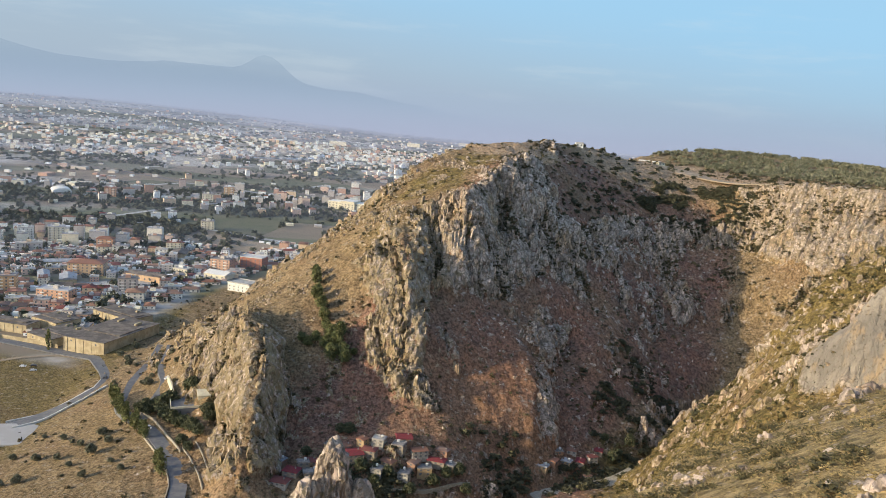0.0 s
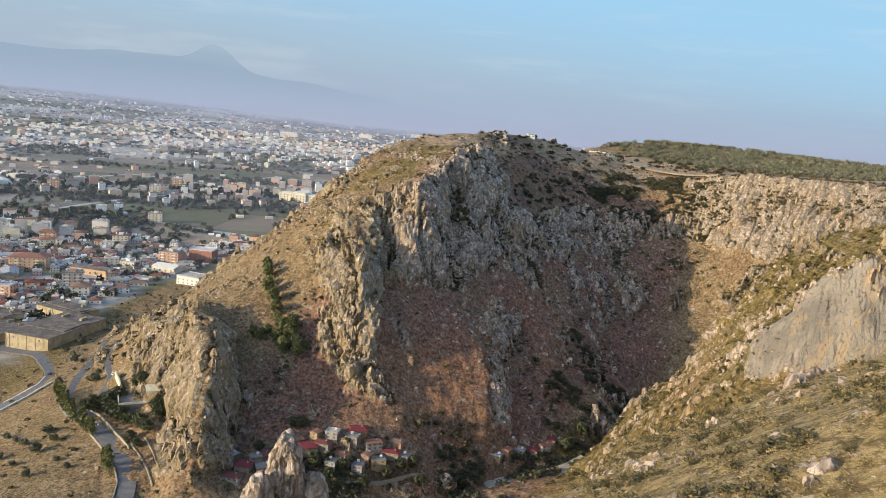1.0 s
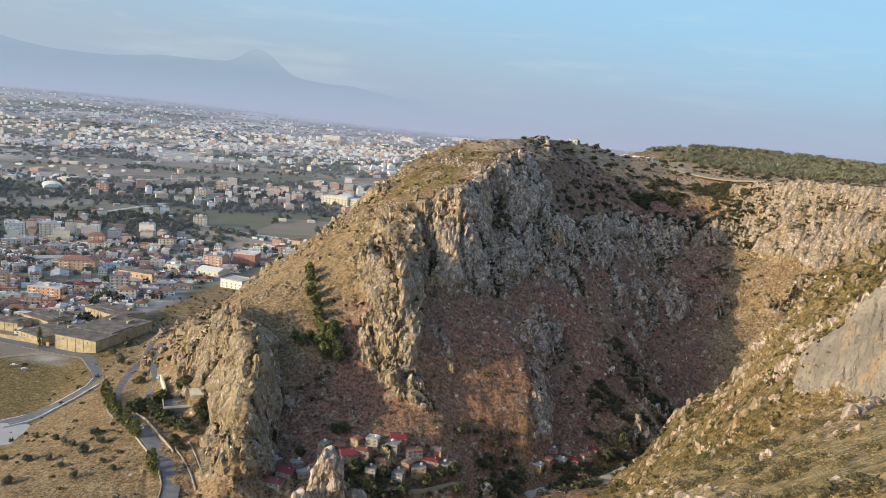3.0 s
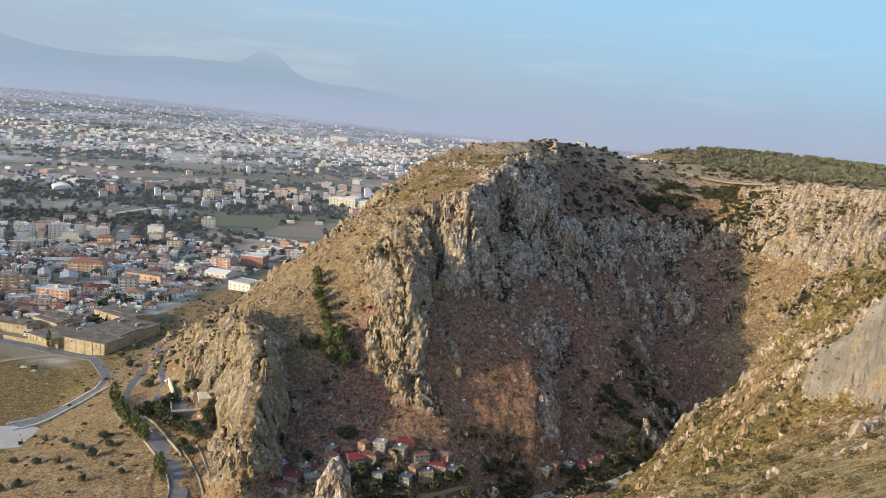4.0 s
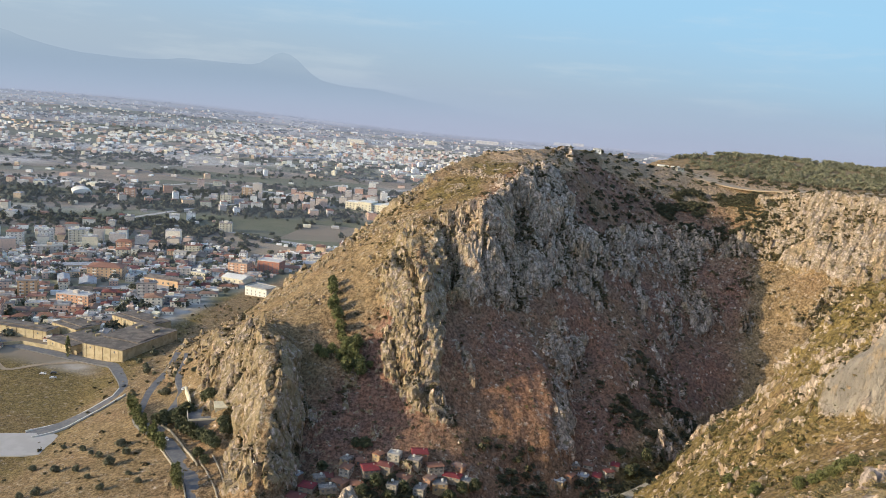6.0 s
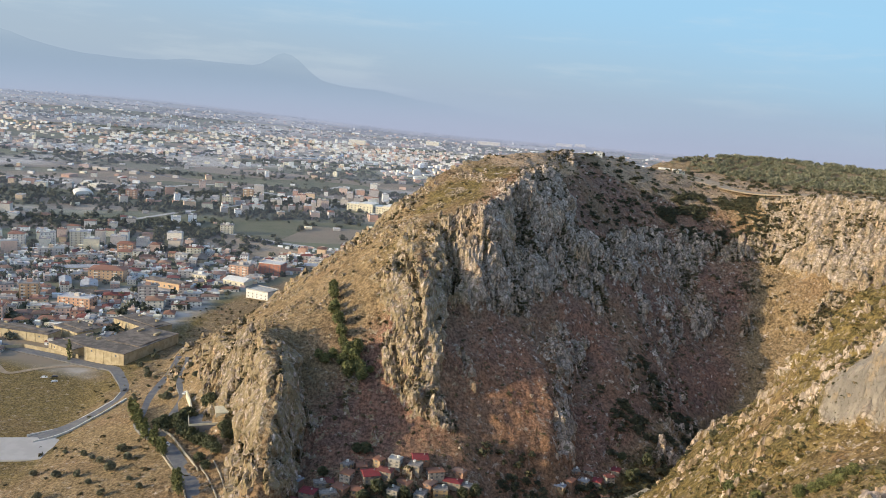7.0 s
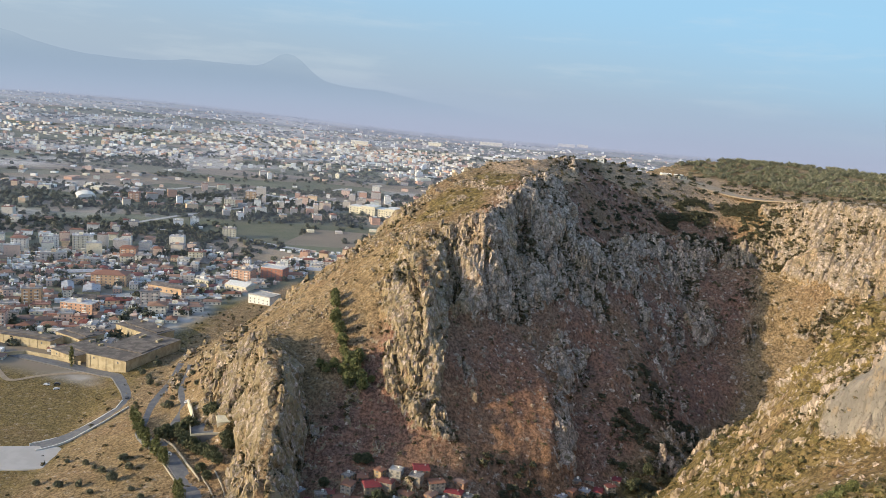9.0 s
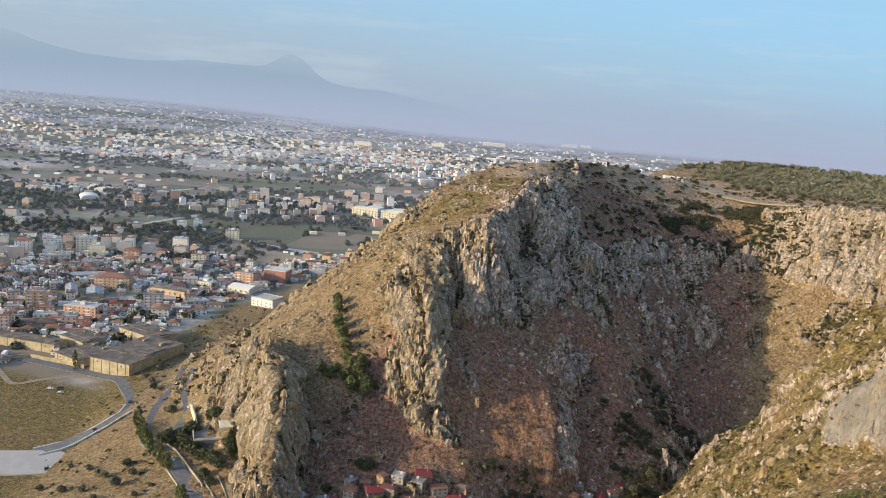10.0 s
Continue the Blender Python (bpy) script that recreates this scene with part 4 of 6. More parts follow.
PINES = [tree("pine_tree", 8.5, 6.0, "round", PINE, s, "dark green pine tree on the dry brown slope") for s in (1, 2, 3)]
plant(PINES, [(-72, 492), (-70, 483), (-68, 474), (-67, 466), (-63, 458), (-60, 449, 1.1), (-58, 442), (-54, 436, 1.1), (-50, 431, 1.2), (-46, 427, 1.2), (-44, 423, 1.0), (-52, 424), (-56, 430), (-62, 434), (-70, 434, 0.8), (-66, 431, 0.8), (-49, 437), (-40, 428, 0.6)], "pines on the slope")
ROW = [tree("conifer_tree", 10.5, 5.2, "pine", PINE, s, "dark conifer in a dense row beside the road") for s in (4, 5)]
plant(ROW, [(-184, 456), (-181, 449), (-177, 443), (-173, 436), (-170, 430), (-166, 424), (-163, 418), (-159, 412), (-156, 407), (-151, 402), (-147, 397), (-143, 392), (-139, 387), (-172, 433, 1.1), (-168, 426, 1.2), (-164, 420, 1.2), (-175, 440, 1.1), (-121, 354), (-118, 349), (-124, 360, 0.7)], "conifers beside the road")
ROUND = [tree("park_tree", 8, 8, "round", BROAD, s, "round dark green tree in the walled chapel garden") for s in (6, 7, 8)]
plant(ROUND, [(-153, 418), (-148, 414), (-141, 414), (-137, 418), (-134, 405), (-130, 401), (-125, 397), (-121, 393), (-116, 388), (-111, 382), (-126, 424, 0.8), (-130, 428, 0.8), (-111, 398, 0.8), (-108, 392, 0.8), (-118, 378, 0.7), (-112, 370, 0.6)], "trees of the chapel garden")
FIELD = [tree("olive_tree", 4.5, 5, "round", OLIVE, s, "small grey-green olive tree in the dry field") for s in (9, 10)]
plant(FIELD, [(-200, 408), (-186, 400), (-179, 394), (-172, 388), (-162, 377), (-178, 375), (-168, 366), (-156, 353), (-194, 352), (-187, 354), (-205, 385), (-190, 378), (-148, 366), (-140, 358), (-165, 398), (-158, 388), (-214, 548), (-219, 556), (-205, 535), (-198, 520), (-190, 512), (-212, 570), (-222, 590), (-228, 610), (-224, 630), (-192, 480), (-187, 470), (-168, 462), (-165, 470), (-162, 455), (-166, 484), (-160, 492), (-150, 470)], "olive trees in the dry fields", 0.5, 1.1)
VILLAGE_TREES = [tree("garden_tree", 6, 6, "round", BROAD, s, "bushy green tree between the village houses") for s in (11, 12)]
plant(VILLAGE_TREES, [(-27, 359), (-14, 360), (14, 369), (-40, 383), (-36, 384), (-20, 355), (8, 364), (-33, 354), (20, 372), (24, 366), (-3, 356), (-54, 366, 0.8), (108, 425), (112, 430), (105, 438, 0.8), (120, 440, 1.1)], "trees in the village", 0.7, 1.1)
SPUR_TREES = [tree("juniper", 5, 4.5, "round", PINE, s, "dense dark juniper on the sunny spur") for s in (13, 14)]
plant(SPUR_TREES, [(124, 262, 0.9), (127, 259), (129, 258, 0.8), (131, 256), (133, 254), (136, 253, 0.9), (120, 286, 0.9), (118, 283), (121, 316), (123, 331, 0.8), (125, 318, 0.7), (126, 266, 0.7)], "junipers on the spur", 0.7, 1.0)
CYPRESS = tree("cypress_tree", 12, 3.4, "cypress", PINE, 15, "tall narrow dark cypress before the factory wall")
plant([CYPRESS], [(-274, 566, 1.25)], "cypress")


# ---- buildings ----
def box(bm, x0, x1, y0, y1, z0, z1):
    m = Matrix.LocRotScale(((x0 + x1) / 2, (y0 + y1) / 2, (z0 + z1) / 2), None, (x1 - x0, y1 - y0, z1 - z0))
    return bmesh.ops.create_cube(bm, size=1, matrix=m)


def solid(name, boxes, material, parent=None, label="", bevel=0.0):
    bm = bmesh.new()
    for b in boxes:
        box(bm, *b)
    if bevel:
        bmesh.ops.bevel(bm, geom=bm.edges[:], offset=bevel, segments=1, affect="EDGES")
    return part(name, bm, material, parent, label)


def hip_roof(w, d, z, rise, material, parent, over=0.5, ridge=0.35, label=""):
    """A tiled roof with eaves; ridge: how long the ridge is, against the width."""
    bm = bmesh.new()
    a, b, r = w / 2 + over, d / 2 + over, w * ridge / 2
    low = [bm.verts.new(p) for p in ((-a, -b, z), (a, -b, z), (a, b, z), (-a, b, z))]
    mid = [bm.verts.new((v.co.x, v.co.y, z + 0.22)) for v in low]
    top = [bm.verts.new((-r, 0, z + rise)), bm.verts.new((r, 0, z + rise))]
    bm.faces.new(low[::-1])
    for k in range(4):
        bm.faces.new((low[k], low[(k + 1) % 4], mid[(k + 1) % 4], mid[k]))
    bm.faces.new((mid[0], mid[1], top[1], top[0])), bm.faces.new((mid[1], mid[2], top[1]))
    bm.faces.new((mid[2], mid[3], top[0], top[1])), bm.faces.new((mid[3], mid[0], top[0]))
    return part("roof", bm, material, parent, label)


def flat_roof(w, d, z, parent, material):
    t = 0.25
    return solid("roof", [(-w / 2 - 0.3, w / 2 + 0.3, -d / 2 - 0.3, d / 2 + 0.3, z, z + 0.25), (-w / 2, w / 2, -d / 2, -d / 2 + t, z + 0.25, z + 0.95), (-w / 2, w / 2, d / 2 - t, d / 2, z + 0.25, z + 0.95), (-w / 2, -w / 2 + t, -d / 2, d / 2, z + 0.25, z + 0.95), (w / 2 - t, w / 2, -d / 2, d / 2, z + 0.25, z + 0.95)], material, parent)


def water_tank(x, y, z, parent):
    bm = bmesh.new()
    bmesh.ops.create_cone(bm, cap_ends=True, segments=10, radius1=0.75, radius2=0.75, depth=1.7, matrix=Matrix.Translation((x, y, z + 1.25)))
    for dx in (-0.5, 0.5):
        for dy in (-0.5, 0.5):
            box(bm, x + dx - 0.05, x + dx + 0.05, y + dy - 0.05, y + dy + 0.05, z, z + 0.42)
    return part("water_tank", bm, WHITE, parent, "white rooftop water tank")


def pane_mesh(w, h):
    bm = bmesh.new()
    box(bm, -w / 2, w / 2, -0.06, 0.06, 0, h)
    me = bpy.data.meshes.new("window")
    bm.to_mesh(me)
    bm.free()
    me.materials.append(GLASS)
    return me


WINDOW, TALL_WINDOW, DOOR = pane_mesh(1.3, 1.4), pane_mesh(1.9, 2.0), pane_mesh(1.0, 2.1)


def opening(name, me, parent, side, along, z, w, d):
    """A window or door on a wall. side: 0 south, 1 west, 2 north, 3 east."""
    ob = new(name, me)
    ob.parent = parent
    x, y, a = ((along, -d / 2, 0), (-w / 2, along, 90), (along, d / 2, 0), (w / 2, along, 90))[side]
    ob.matrix_basis = pose(x, y, z, 0, 0, a)


def openings(parent, w, d, storeys, sides, step_m, tall=False, first=0):
    for side in sides:
        width = w if side in (0, 2) else d
        n = max(1, int(width / step_m))
        for s in range(first, storeys):
            for k in range(n):
                opening("window", TALL_WINDOW if tall else WINDOW, parent, side, (k + 0.5) / n * width - width / 2, 3.0 * s + 0.8, w, d)


def town_house(w, d, storeys, roof, label, sides=(0, 1, 3), detail=True, paint=PLASTER):
    thing = tagged(new("house"), label, "house")
    h = 3.0 * storeys
    solid("wall", [(-w / 2, w / 2, -d / 2, d / 2, -1.2, h)], paint, thing)
    if roof == "hip":
        hip_roof(w, d, h, 0.2 * d, TILE, thing)
        solid("chimney", [(w * 0.2, w * 0.2 + 0.7, -0.35, 0.35, h, h + 0.25 * d)], PLASTER, thing)
    else:
        flat_roof(w, d, h, thing, ROOF)
        water_tank(w * 0.25, d * 0.2, h + 0.25, thing)
        solid("stair_head", [(-w * 0.35, -w * 0.05, 0, d * 0.35, h + 0.25, h + 2.5)], PLASTER, thing)
    if detail:
        openings(thing, w, d, storeys, sides, 3.4)
        opening("door", DOOR, thing, 0, w * 0.38, 0, w, d)
    return thing


def apartment(w, d, storeys, hip, label, detail=True, paint=PLASTER):
    thing = tagged(new("apartment_building"), label, "apartment building")
    h = 3.0 * storeys
    solid("wall", [(-w / 2, w / 2, -d / 2, d / 2, -1, h)], paint, thing)
    if hip:
        hip_roof(w, d, h, 0.16 * d, TILE, thing, 0.8)
    else:
        flat_roof(w, d, h, thing, ROOF)
        solid("stair_head", [(-2.2, 2.2, -1.5, 2.5, h + 0.25, h + 3)], PLASTER, thing)
        for k in (-0.3, 0.15, 0.35):
            water_tank(k * w, 0.25 * d, h + 0.25, thing)
    if detail:
        openings(thing, w, d, storeys, (0, 1, 3), 4.2)
        for s in range(1, storeys):
            for k in (-0.28, 0.28):
                z = 3.0 * s
                solid("balcony", [(k * w - 1.9, k * w + 1.9, -d / 2 - 1.3, -d / 2, z - 0.15, z), (k * w - 1.9, k * w + 1.9, -d / 2 - 1.3, -d / 2 - 1.18, z, z + 0.95)], WHITE, thing)
    return thing


def shed(w, d, h, label, roof_material, wall_material=SHED_WALL):
    thing = tagged(new("workshop"), label, "workshop")
    solid("wall", [(-w / 2, w / 2, -d / 2, d / 2, -1, h)], wall_material, thing)
    bm = bmesh.new()
    a, b = w / 2 + 0.4, d / 2 + 0.4
    prof = [(-b, h - 0.1), (b, h - 0.1), (b, h + 0.12), (0, h + 0.14 * d), (-b, h + 0.12)]
    ends = [[bm.verts.new((x, y, z)) for y, z in prof] for x in (-a, a)]
    bm.faces.new(ends[0][::-1]), bm.faces.new(ends[1])
    for k in range(5):
        bm.faces.new((ends[0][k], ends[0][(k + 1) % 5], ends[1][(k + 1) % 5], ends[1][k]))
    part("roof", bm, roof_material, thing)
    n = int(w / 6)
    for k in range(n):
        opening("window", TALL_WINDOW, thing, 0, (k + 0.5) / n * w - w / 2, 1.2, w, d)
    opening("door", DOOR, thing, 1, 0, 0, w, d)
    return thing


# -- the town: things stand at least their own size apart --
TAKEN = []


def free_at(x, y, r):
    return all((x - a) ** 2 + (y - b) ** 2 > (r + c) ** 2 for a, b, c in TAKEN)


def hold(x, y, r):
    TAKEN.append((x, y, r))


def street_angle(x, y):
    return 14 + 26 * float(value_noise(x / 260.0, y / 260.0, 0.0, 33)) + 90 * float(lattice(np.int64(x // 37), np.int64(y // 41), np.int64(0), 5) > 0)


def settle(kind, x, y, used, sizes=(0.85, 1.2)):
    m = pose(x, y, float(ground_z(x, y)), 0, 0, street_angle(x, y))
    if kind in used:
        ob = copy_thing(kind, m)
    else:
        ob = kind
        used.append(kind)
        ob.matrix_basis = m
    ob.scale = (float(rng.uniform(*sizes)), float(rng.uniform(*sizes)), float(rng.uniform(0.92, 1.1)))
    return ob


def landmark(thing, x, y, angle, r, z=None):
    thing.matrix_basis = pose(x, y, float(ground_z(x, y)) if z is None else z, 0, 0, angle)
    hold(x, y, r)
    return thing


# the old factory at the foot of the hill: long plastered sheds round a yard
def factory(w, d, h, label, rise=0.6):
    thing = tagged(new("factory_hall"), label, "factory")
    solid("wall", [(-w / 2, w / 2, -d / 2, d / 2, -2, h)], SHED_WALL, thing)
    solid("roof", [(-w / 2 - 0.4, w / 2 + 0.4, -d / 2 - 0.4, d / 2 + 0.4, h, h + 0.35), (-w * 0.44, w * 0.44, -d * 0.2, d * 0.2, h + 0.35, h + 0.35 + rise)], SHED_ROOF, thing)
    n = int(w / 7)
    for k in range(n):
        solid("pilaster", [((k + 0.5) / n * w - w / 2 - 0.3, (k + 0.5) / n * w - w / 2 + 0.3, -d / 2 - 0.25, -d / 2, -2, h)], SHED_WALL, thing)
    for k in range(0, n - 1, 3):
        opening("window", WINDOW, thing, 0, (k + 1) / n * w - w / 2, h - 3.0, w, d)
    solid("skylight", [(-w * 0.3, -w * 0.26, d * 0.28, d * 0.4, h + 0.35, h + 1.6)], SHED_WALL, thing)
    solid("roof_cabin", [(w * 0.18, w * 0.23, d * 0.25, d * 0.36, h + 0.35, h + 2.0)], SHED_WALL, thing)
    return thing


landmark(factory(36, 62, 10, "old plastered factory hall with a stained flat roof"), -238, 593, -18, 34)
landmark(factory(46, 22, 9, "factory hall with a pale front across the yard"), -252, 648, -31, 26)
landmark(factory(28, 36, 6, "lower factory hall with a dark roof beside the tall one"), -278, 594, -30, 16)
landmark(factory(62, 15, 7, "long low factory store beside the street"), -335, 612, -12, 26)
landmark(factory(30, 22, 7, "square factory shed beside the long store"), -296, 626, -30, 18)

hall = tagged(new("school_building"), "long cream building with stepped flat roofs", "building")
for k, (x0, x1, y0, h) in enumerate(((-48, -22, -10, 13), (-22, 4, -16, 16), (4, 24, -12, 13), (24, 50, -18, 16))):
    wing = solid("wing", [(x0, x1, y0, 14, -1, h)], CREAM, hall)
    solid("roof", [(x0 - 0.4, x1 + 0.4, y0 - 0.4, 14.4, h, h + 0.6)], WHITE, wing)
    for s in range(3):
        for j in range(4):
            ob = new("window", TALL_WINDOW)
            ob.parent = wing
            ob.matrix_basis = pose(x0 + (j + 0.5) / 4 * (x1 - x0), y0, 1.2 + 4 * s)
landmark(hall, -148, 1440, -16, 60)

white_house = tagged(new("white_hall"), "bright white flat-roofed hall at the foot of the hill", "building")
solid("wall", [(-13, 13, -9, 9, -6, 8)], WHITE, white_house)
flat_roof(26, 18, 8, white_house, CONCRETE)
openings(white_house, 26, 18, 2, (0,), 5)
landmark(white_house, -186, 786, -24, 18)

red_block = tagged(new("red_building"), "brick-red block with a flat roof", "building")
solid("wall", [(-13, 13, -9, 9, -1, 13)], RED_WALL, red_block)
flat_roof(26, 18, 13, red_block, ROOF)
openings(red_block, 26, 18, 4, (0, 1, 3), 4.4)
landmark(red_block, -202, 897, -10, 17)

dome_hall = tagged(new("sports_hall"), "sports hall with a white barrel roof", "building")
solid("wall", [(-14, 14, -20, 20, -1, 6)], CONCRETE, dome_hall)
bm = bmesh.new()
arc = [(15 * math.cos(a), 5.8 + 6 * math.sin(a)) for a in np.linspace(0, math.pi, 13)]
rows = [[bm.verts.new((x, y, z)) for x, z in arc] for y in (-21, 21)]
for k in range(12):
    bm.faces.new((rows[0][k], rows[0][k + 1], rows[1][k + 1], rows[1][k]))
bm.faces.new(rows[0]), bm.faces.new(rows[1][::-1])
part("roof", bm, WHITE, dome_hall, "white curved metal roof")
landmark(dome_hall, -636, 1365, 30, 24)

for x, y, a, w in ((130, 4080, -8, 110), (560, 4560, -8, 90), (660, 4640, -8, 60), (-420, 3300, -10, 70), (-130, 3640, -12, 60)):
    mall = tagged(new("depot"), "long pale depot far out on the plain", "building")
    solid("wall", [(-w / 2, w / 2, -14, 14, -1, 15)], CREAM, mall)
    solid("roof", [(-w / 2 - 0.5, w / 2 + 0.5, -14.5, 14.5, 15, 16)], WHITE, mall)
    landmark(mall, x, y, a, w * 0.6)

# keep roads, the meadow and the bare lots clear
for x, y, r in ((-262, 540, 30), (-300, 560, 26), (-240, 500, 40), (-280, 480, 60), (-240, 560, 22), (-270, 900, 14), (-290, 1110, 45), (-345, 1115, 30), (-400, 1130, 24)):
    hold(x, y, r)

for paint, w, d, storeys, hip, x, y, a, label in (
    (ORANGE, 34, 20, 4, True, -352, 812, 8, "long orange four-storey building with a red tiled roof"),
    (ORANGE, 16, 15, 5, False, -386, 722, 20, "orange apartment building with pale balconies"),
    (SALMON, 30, 14, 3, False, -335, 708, -4, "salmon-painted long building with a flat roof"),
    (CREAM, 19, 16, 6, False, -456, 966, 24, "tall cream apartment building with balconies"),
    (CREAM, 17, 14, 4, False, -310, 953, 12, "pale yellow apartment building with balconies"),
    (WHITE, 17, 14, 5, False, -490, 960, 24, "white apartment building with balconies"),
    (WHITE, 17, 14, 5, True, -516, 938, 18, "white apartment building with a tiled roof"),
    (SALMON, 22, 15, 4, False, -232, 878, -10, "salmon apartment block with a flat roof"),
    (CREAM, 18, 14, 4, False, -320, 1126, 10, "white-walled apartment building beside the bare field"),
    (SALMON, 18, 15, 4, True, -388, 945, 10, "salmon apartment building with a red tiled roof"),
    (ORANGE, 18, 15, 6, False, -388, 1498, 10, "orange apartment tower among the fields"),
    (SALMON, 18, 15, 5, False, -560, 1384, 12, "pinkish apartment tower among the fields"),
    (CREAM, 18, 15, 5, False, -398, 1396, 12, "beige apartment tower among the fields"),
):
    landmark(apartment(w, d, storeys, hip, label, paint=paint), x, y, a, 0.55 * w)
landmark(shed(44, 15, 6, "long yellow workshop with a grey roof", SHED_ROOF, ORANGE), -286, 803, -16, 20)
landmark(town_house(17, 12, 2, "flat", "bright cream house with a stepped flat roof", paint=CREAM), -264, 842, -18, 10)
landmark(shed(26, 20, 5, "white-roofed hall at the edge of the town", WHITE, CREAM), -224, 838, -20, 15)
for x, y, r in ((-283, 1035, 34), (-243, 1020, 30), (-313, 775, 14), (-258, 985, 24)):
    hold(x, y, r)

HOUSES = [
    town_house(13, 11, 2, "flat", "two-storey plastered town house with a flat roof and water tank"),
    town_house(12, 10, 2, "hip", "two-storey plastered town house with a red tiled roof"),
    town_house(11, 10, 3, "flat", "three-storey plastered town house with a flat roof"),
    town_house(15, 10, 1, "hip", "low plastered town house with a broad tiled roof"),
    town_house(10, 9, 3, "hip", "narrow three-storey house with a tiled roof"),
    town_house(14, 9, 1, "flat", "low plastered town house with a flat grey roof"),
]
BLOCKS = [
    apartment(17, 14, 4, False, "four-storey plastered apartment building with balconies and roof tanks"),
    apartment(16, 14, 3, True, "three-storey apartment building with balconies and a tiled roof"),
    apartment(24, 13, 3, False, "long three-storey apartment building with a flat roof"),
]
FAR_BLOCKS = [
    apartment(18, 14, 5, False, "pale apartment building among the fields of the plain", False),
    apartment(20, 14, 6, False, "tall pale apartment building standing on the plain", False),
    apartment(18, 13, 4, True, "apartment building with a tiled roof on the plain", False),
]
SHEDS = [
    shed(30, 14, 5, "long workshop with a pale metal roof", METAL_ROOF),
    shed(22, 16, 5.5, "workshop with a weathered dark roof", SHED_ROOF),
    shed(26, 12, 4.5, "whitewashed workshop with a metal roof", METAL_ROOF, WHITE),
]


def build_town():
    used = []
    r = np.random.default_rng(21)
    spots = []
    for _ in range(9000):
        d, a = r.uniform(560, 1010), math.radians(r.uniform(-34, 0))
        spots.append((d * math.sin(a), d * math.cos(a)))
    left = {"house": 400, "block": 22, "shed": 60}
    for x, y in spots:
        if x > float(edge_of_plain(y)) - 22 or y < 560 or (x > -330 and y < 600):
            continue
        roll = r.uniform()
        blocky = 0.05 + 0.22 * (y > 880) * (x < -330)
        if roll < blocky and left["block"] and free_at(x, y, 12):
            tagged(settle(BLOCKS[int(r.integers(0, 3))], x, y, used), group="apartment buildings of the town")
            left["block"] -= 1
            hold(x, y, 12)
        elif roll < blocky + 0.16 and left["shed"] and free_at(x, y, 14):
            tagged(settle(SHEDS[int(r.integers(0, 3))], x, y, used), group="workshops of the town")
            left["shed"] -= 1
            hold(x, y, 13)
        elif left["house"] and free_at(x, y, 6.6):
            ob = tagged(settle(HOUSES[int(r.choice(6, p=[0.22, 0.12, 0.05, 0.2, 0.03, 0.38]))], x, y, used, (0.75, 1.35)), group="town houses")
            ob.scale.z *= float(r.uniform(0.75, 1.0))
            left["house"] -= 1
            hold(x, y, 6.6)
    count = 0
    for _ in range(5000):
        d, a = r.uniform(1000, 2050), math.radians(r.uniform(-33, 2))
        x, y = d * math.sin(a), d * math.cos(a)
        near = step(1010, 1075, np.array(y)) < 0.5
        clump = float(fbm(np.array(x / 120), np.array(y / 90), 0, 2, 37))
        chance = 0.8 if near else 0.4 * max(0.0, clump - 0.05) * (0.25 if y > 1700 else 1)
        if x > float(edge_of_plain(y)) - 15 or r.uniform() > chance or not free_at(x, y, 13):
            continue
        ob = tagged(settle(FAR_BLOCKS[int(r.integers(0, 3))], x, y, used, (0.55, 1.05)), group="apartment buildings on the plain")
        ob.scale.z *= float(r.uniform(0.45, 0.9))
        hold(x, y, 11)
        count += 1
        if count > 170:
            break


def blocks_mesh(name, x, y, w, d, h, angle, material, label):
    """Far buildings, each a box with a parapet, joined."""
    v = np.array([(-1, -1, 0), (1, -1, 0), (1, 1, 0), (-1, 1, 0), (-1, -1, 1), (1, -1, 1), (1, 1, 1), (-1, 1, 1)], float)
    f = np.array([(0, 1, 5, 4), (1, 2, 6, 5), (2, 3, 7, 6), (3, 0, 4, 7), (4, 5, 6, 7)])
    n = len(x)
    p = np.einsum("nij,nvj->nvi", turn_z(np.radians(angle)), v[None] * np.stack([w / 2, d / 2, h], 1)[:, None, :])
    p += np.stack([x, y, ground_z(x, y) - 0.5], 1)[:, None, :]
    ob = sheet(name, p.reshape(-1, 3), (f[None] + 8 * np.arange(n)[:, None, None]).reshape(-1, 4), material, None, False)
    tagged(ob, label, "town", kind="stuff")


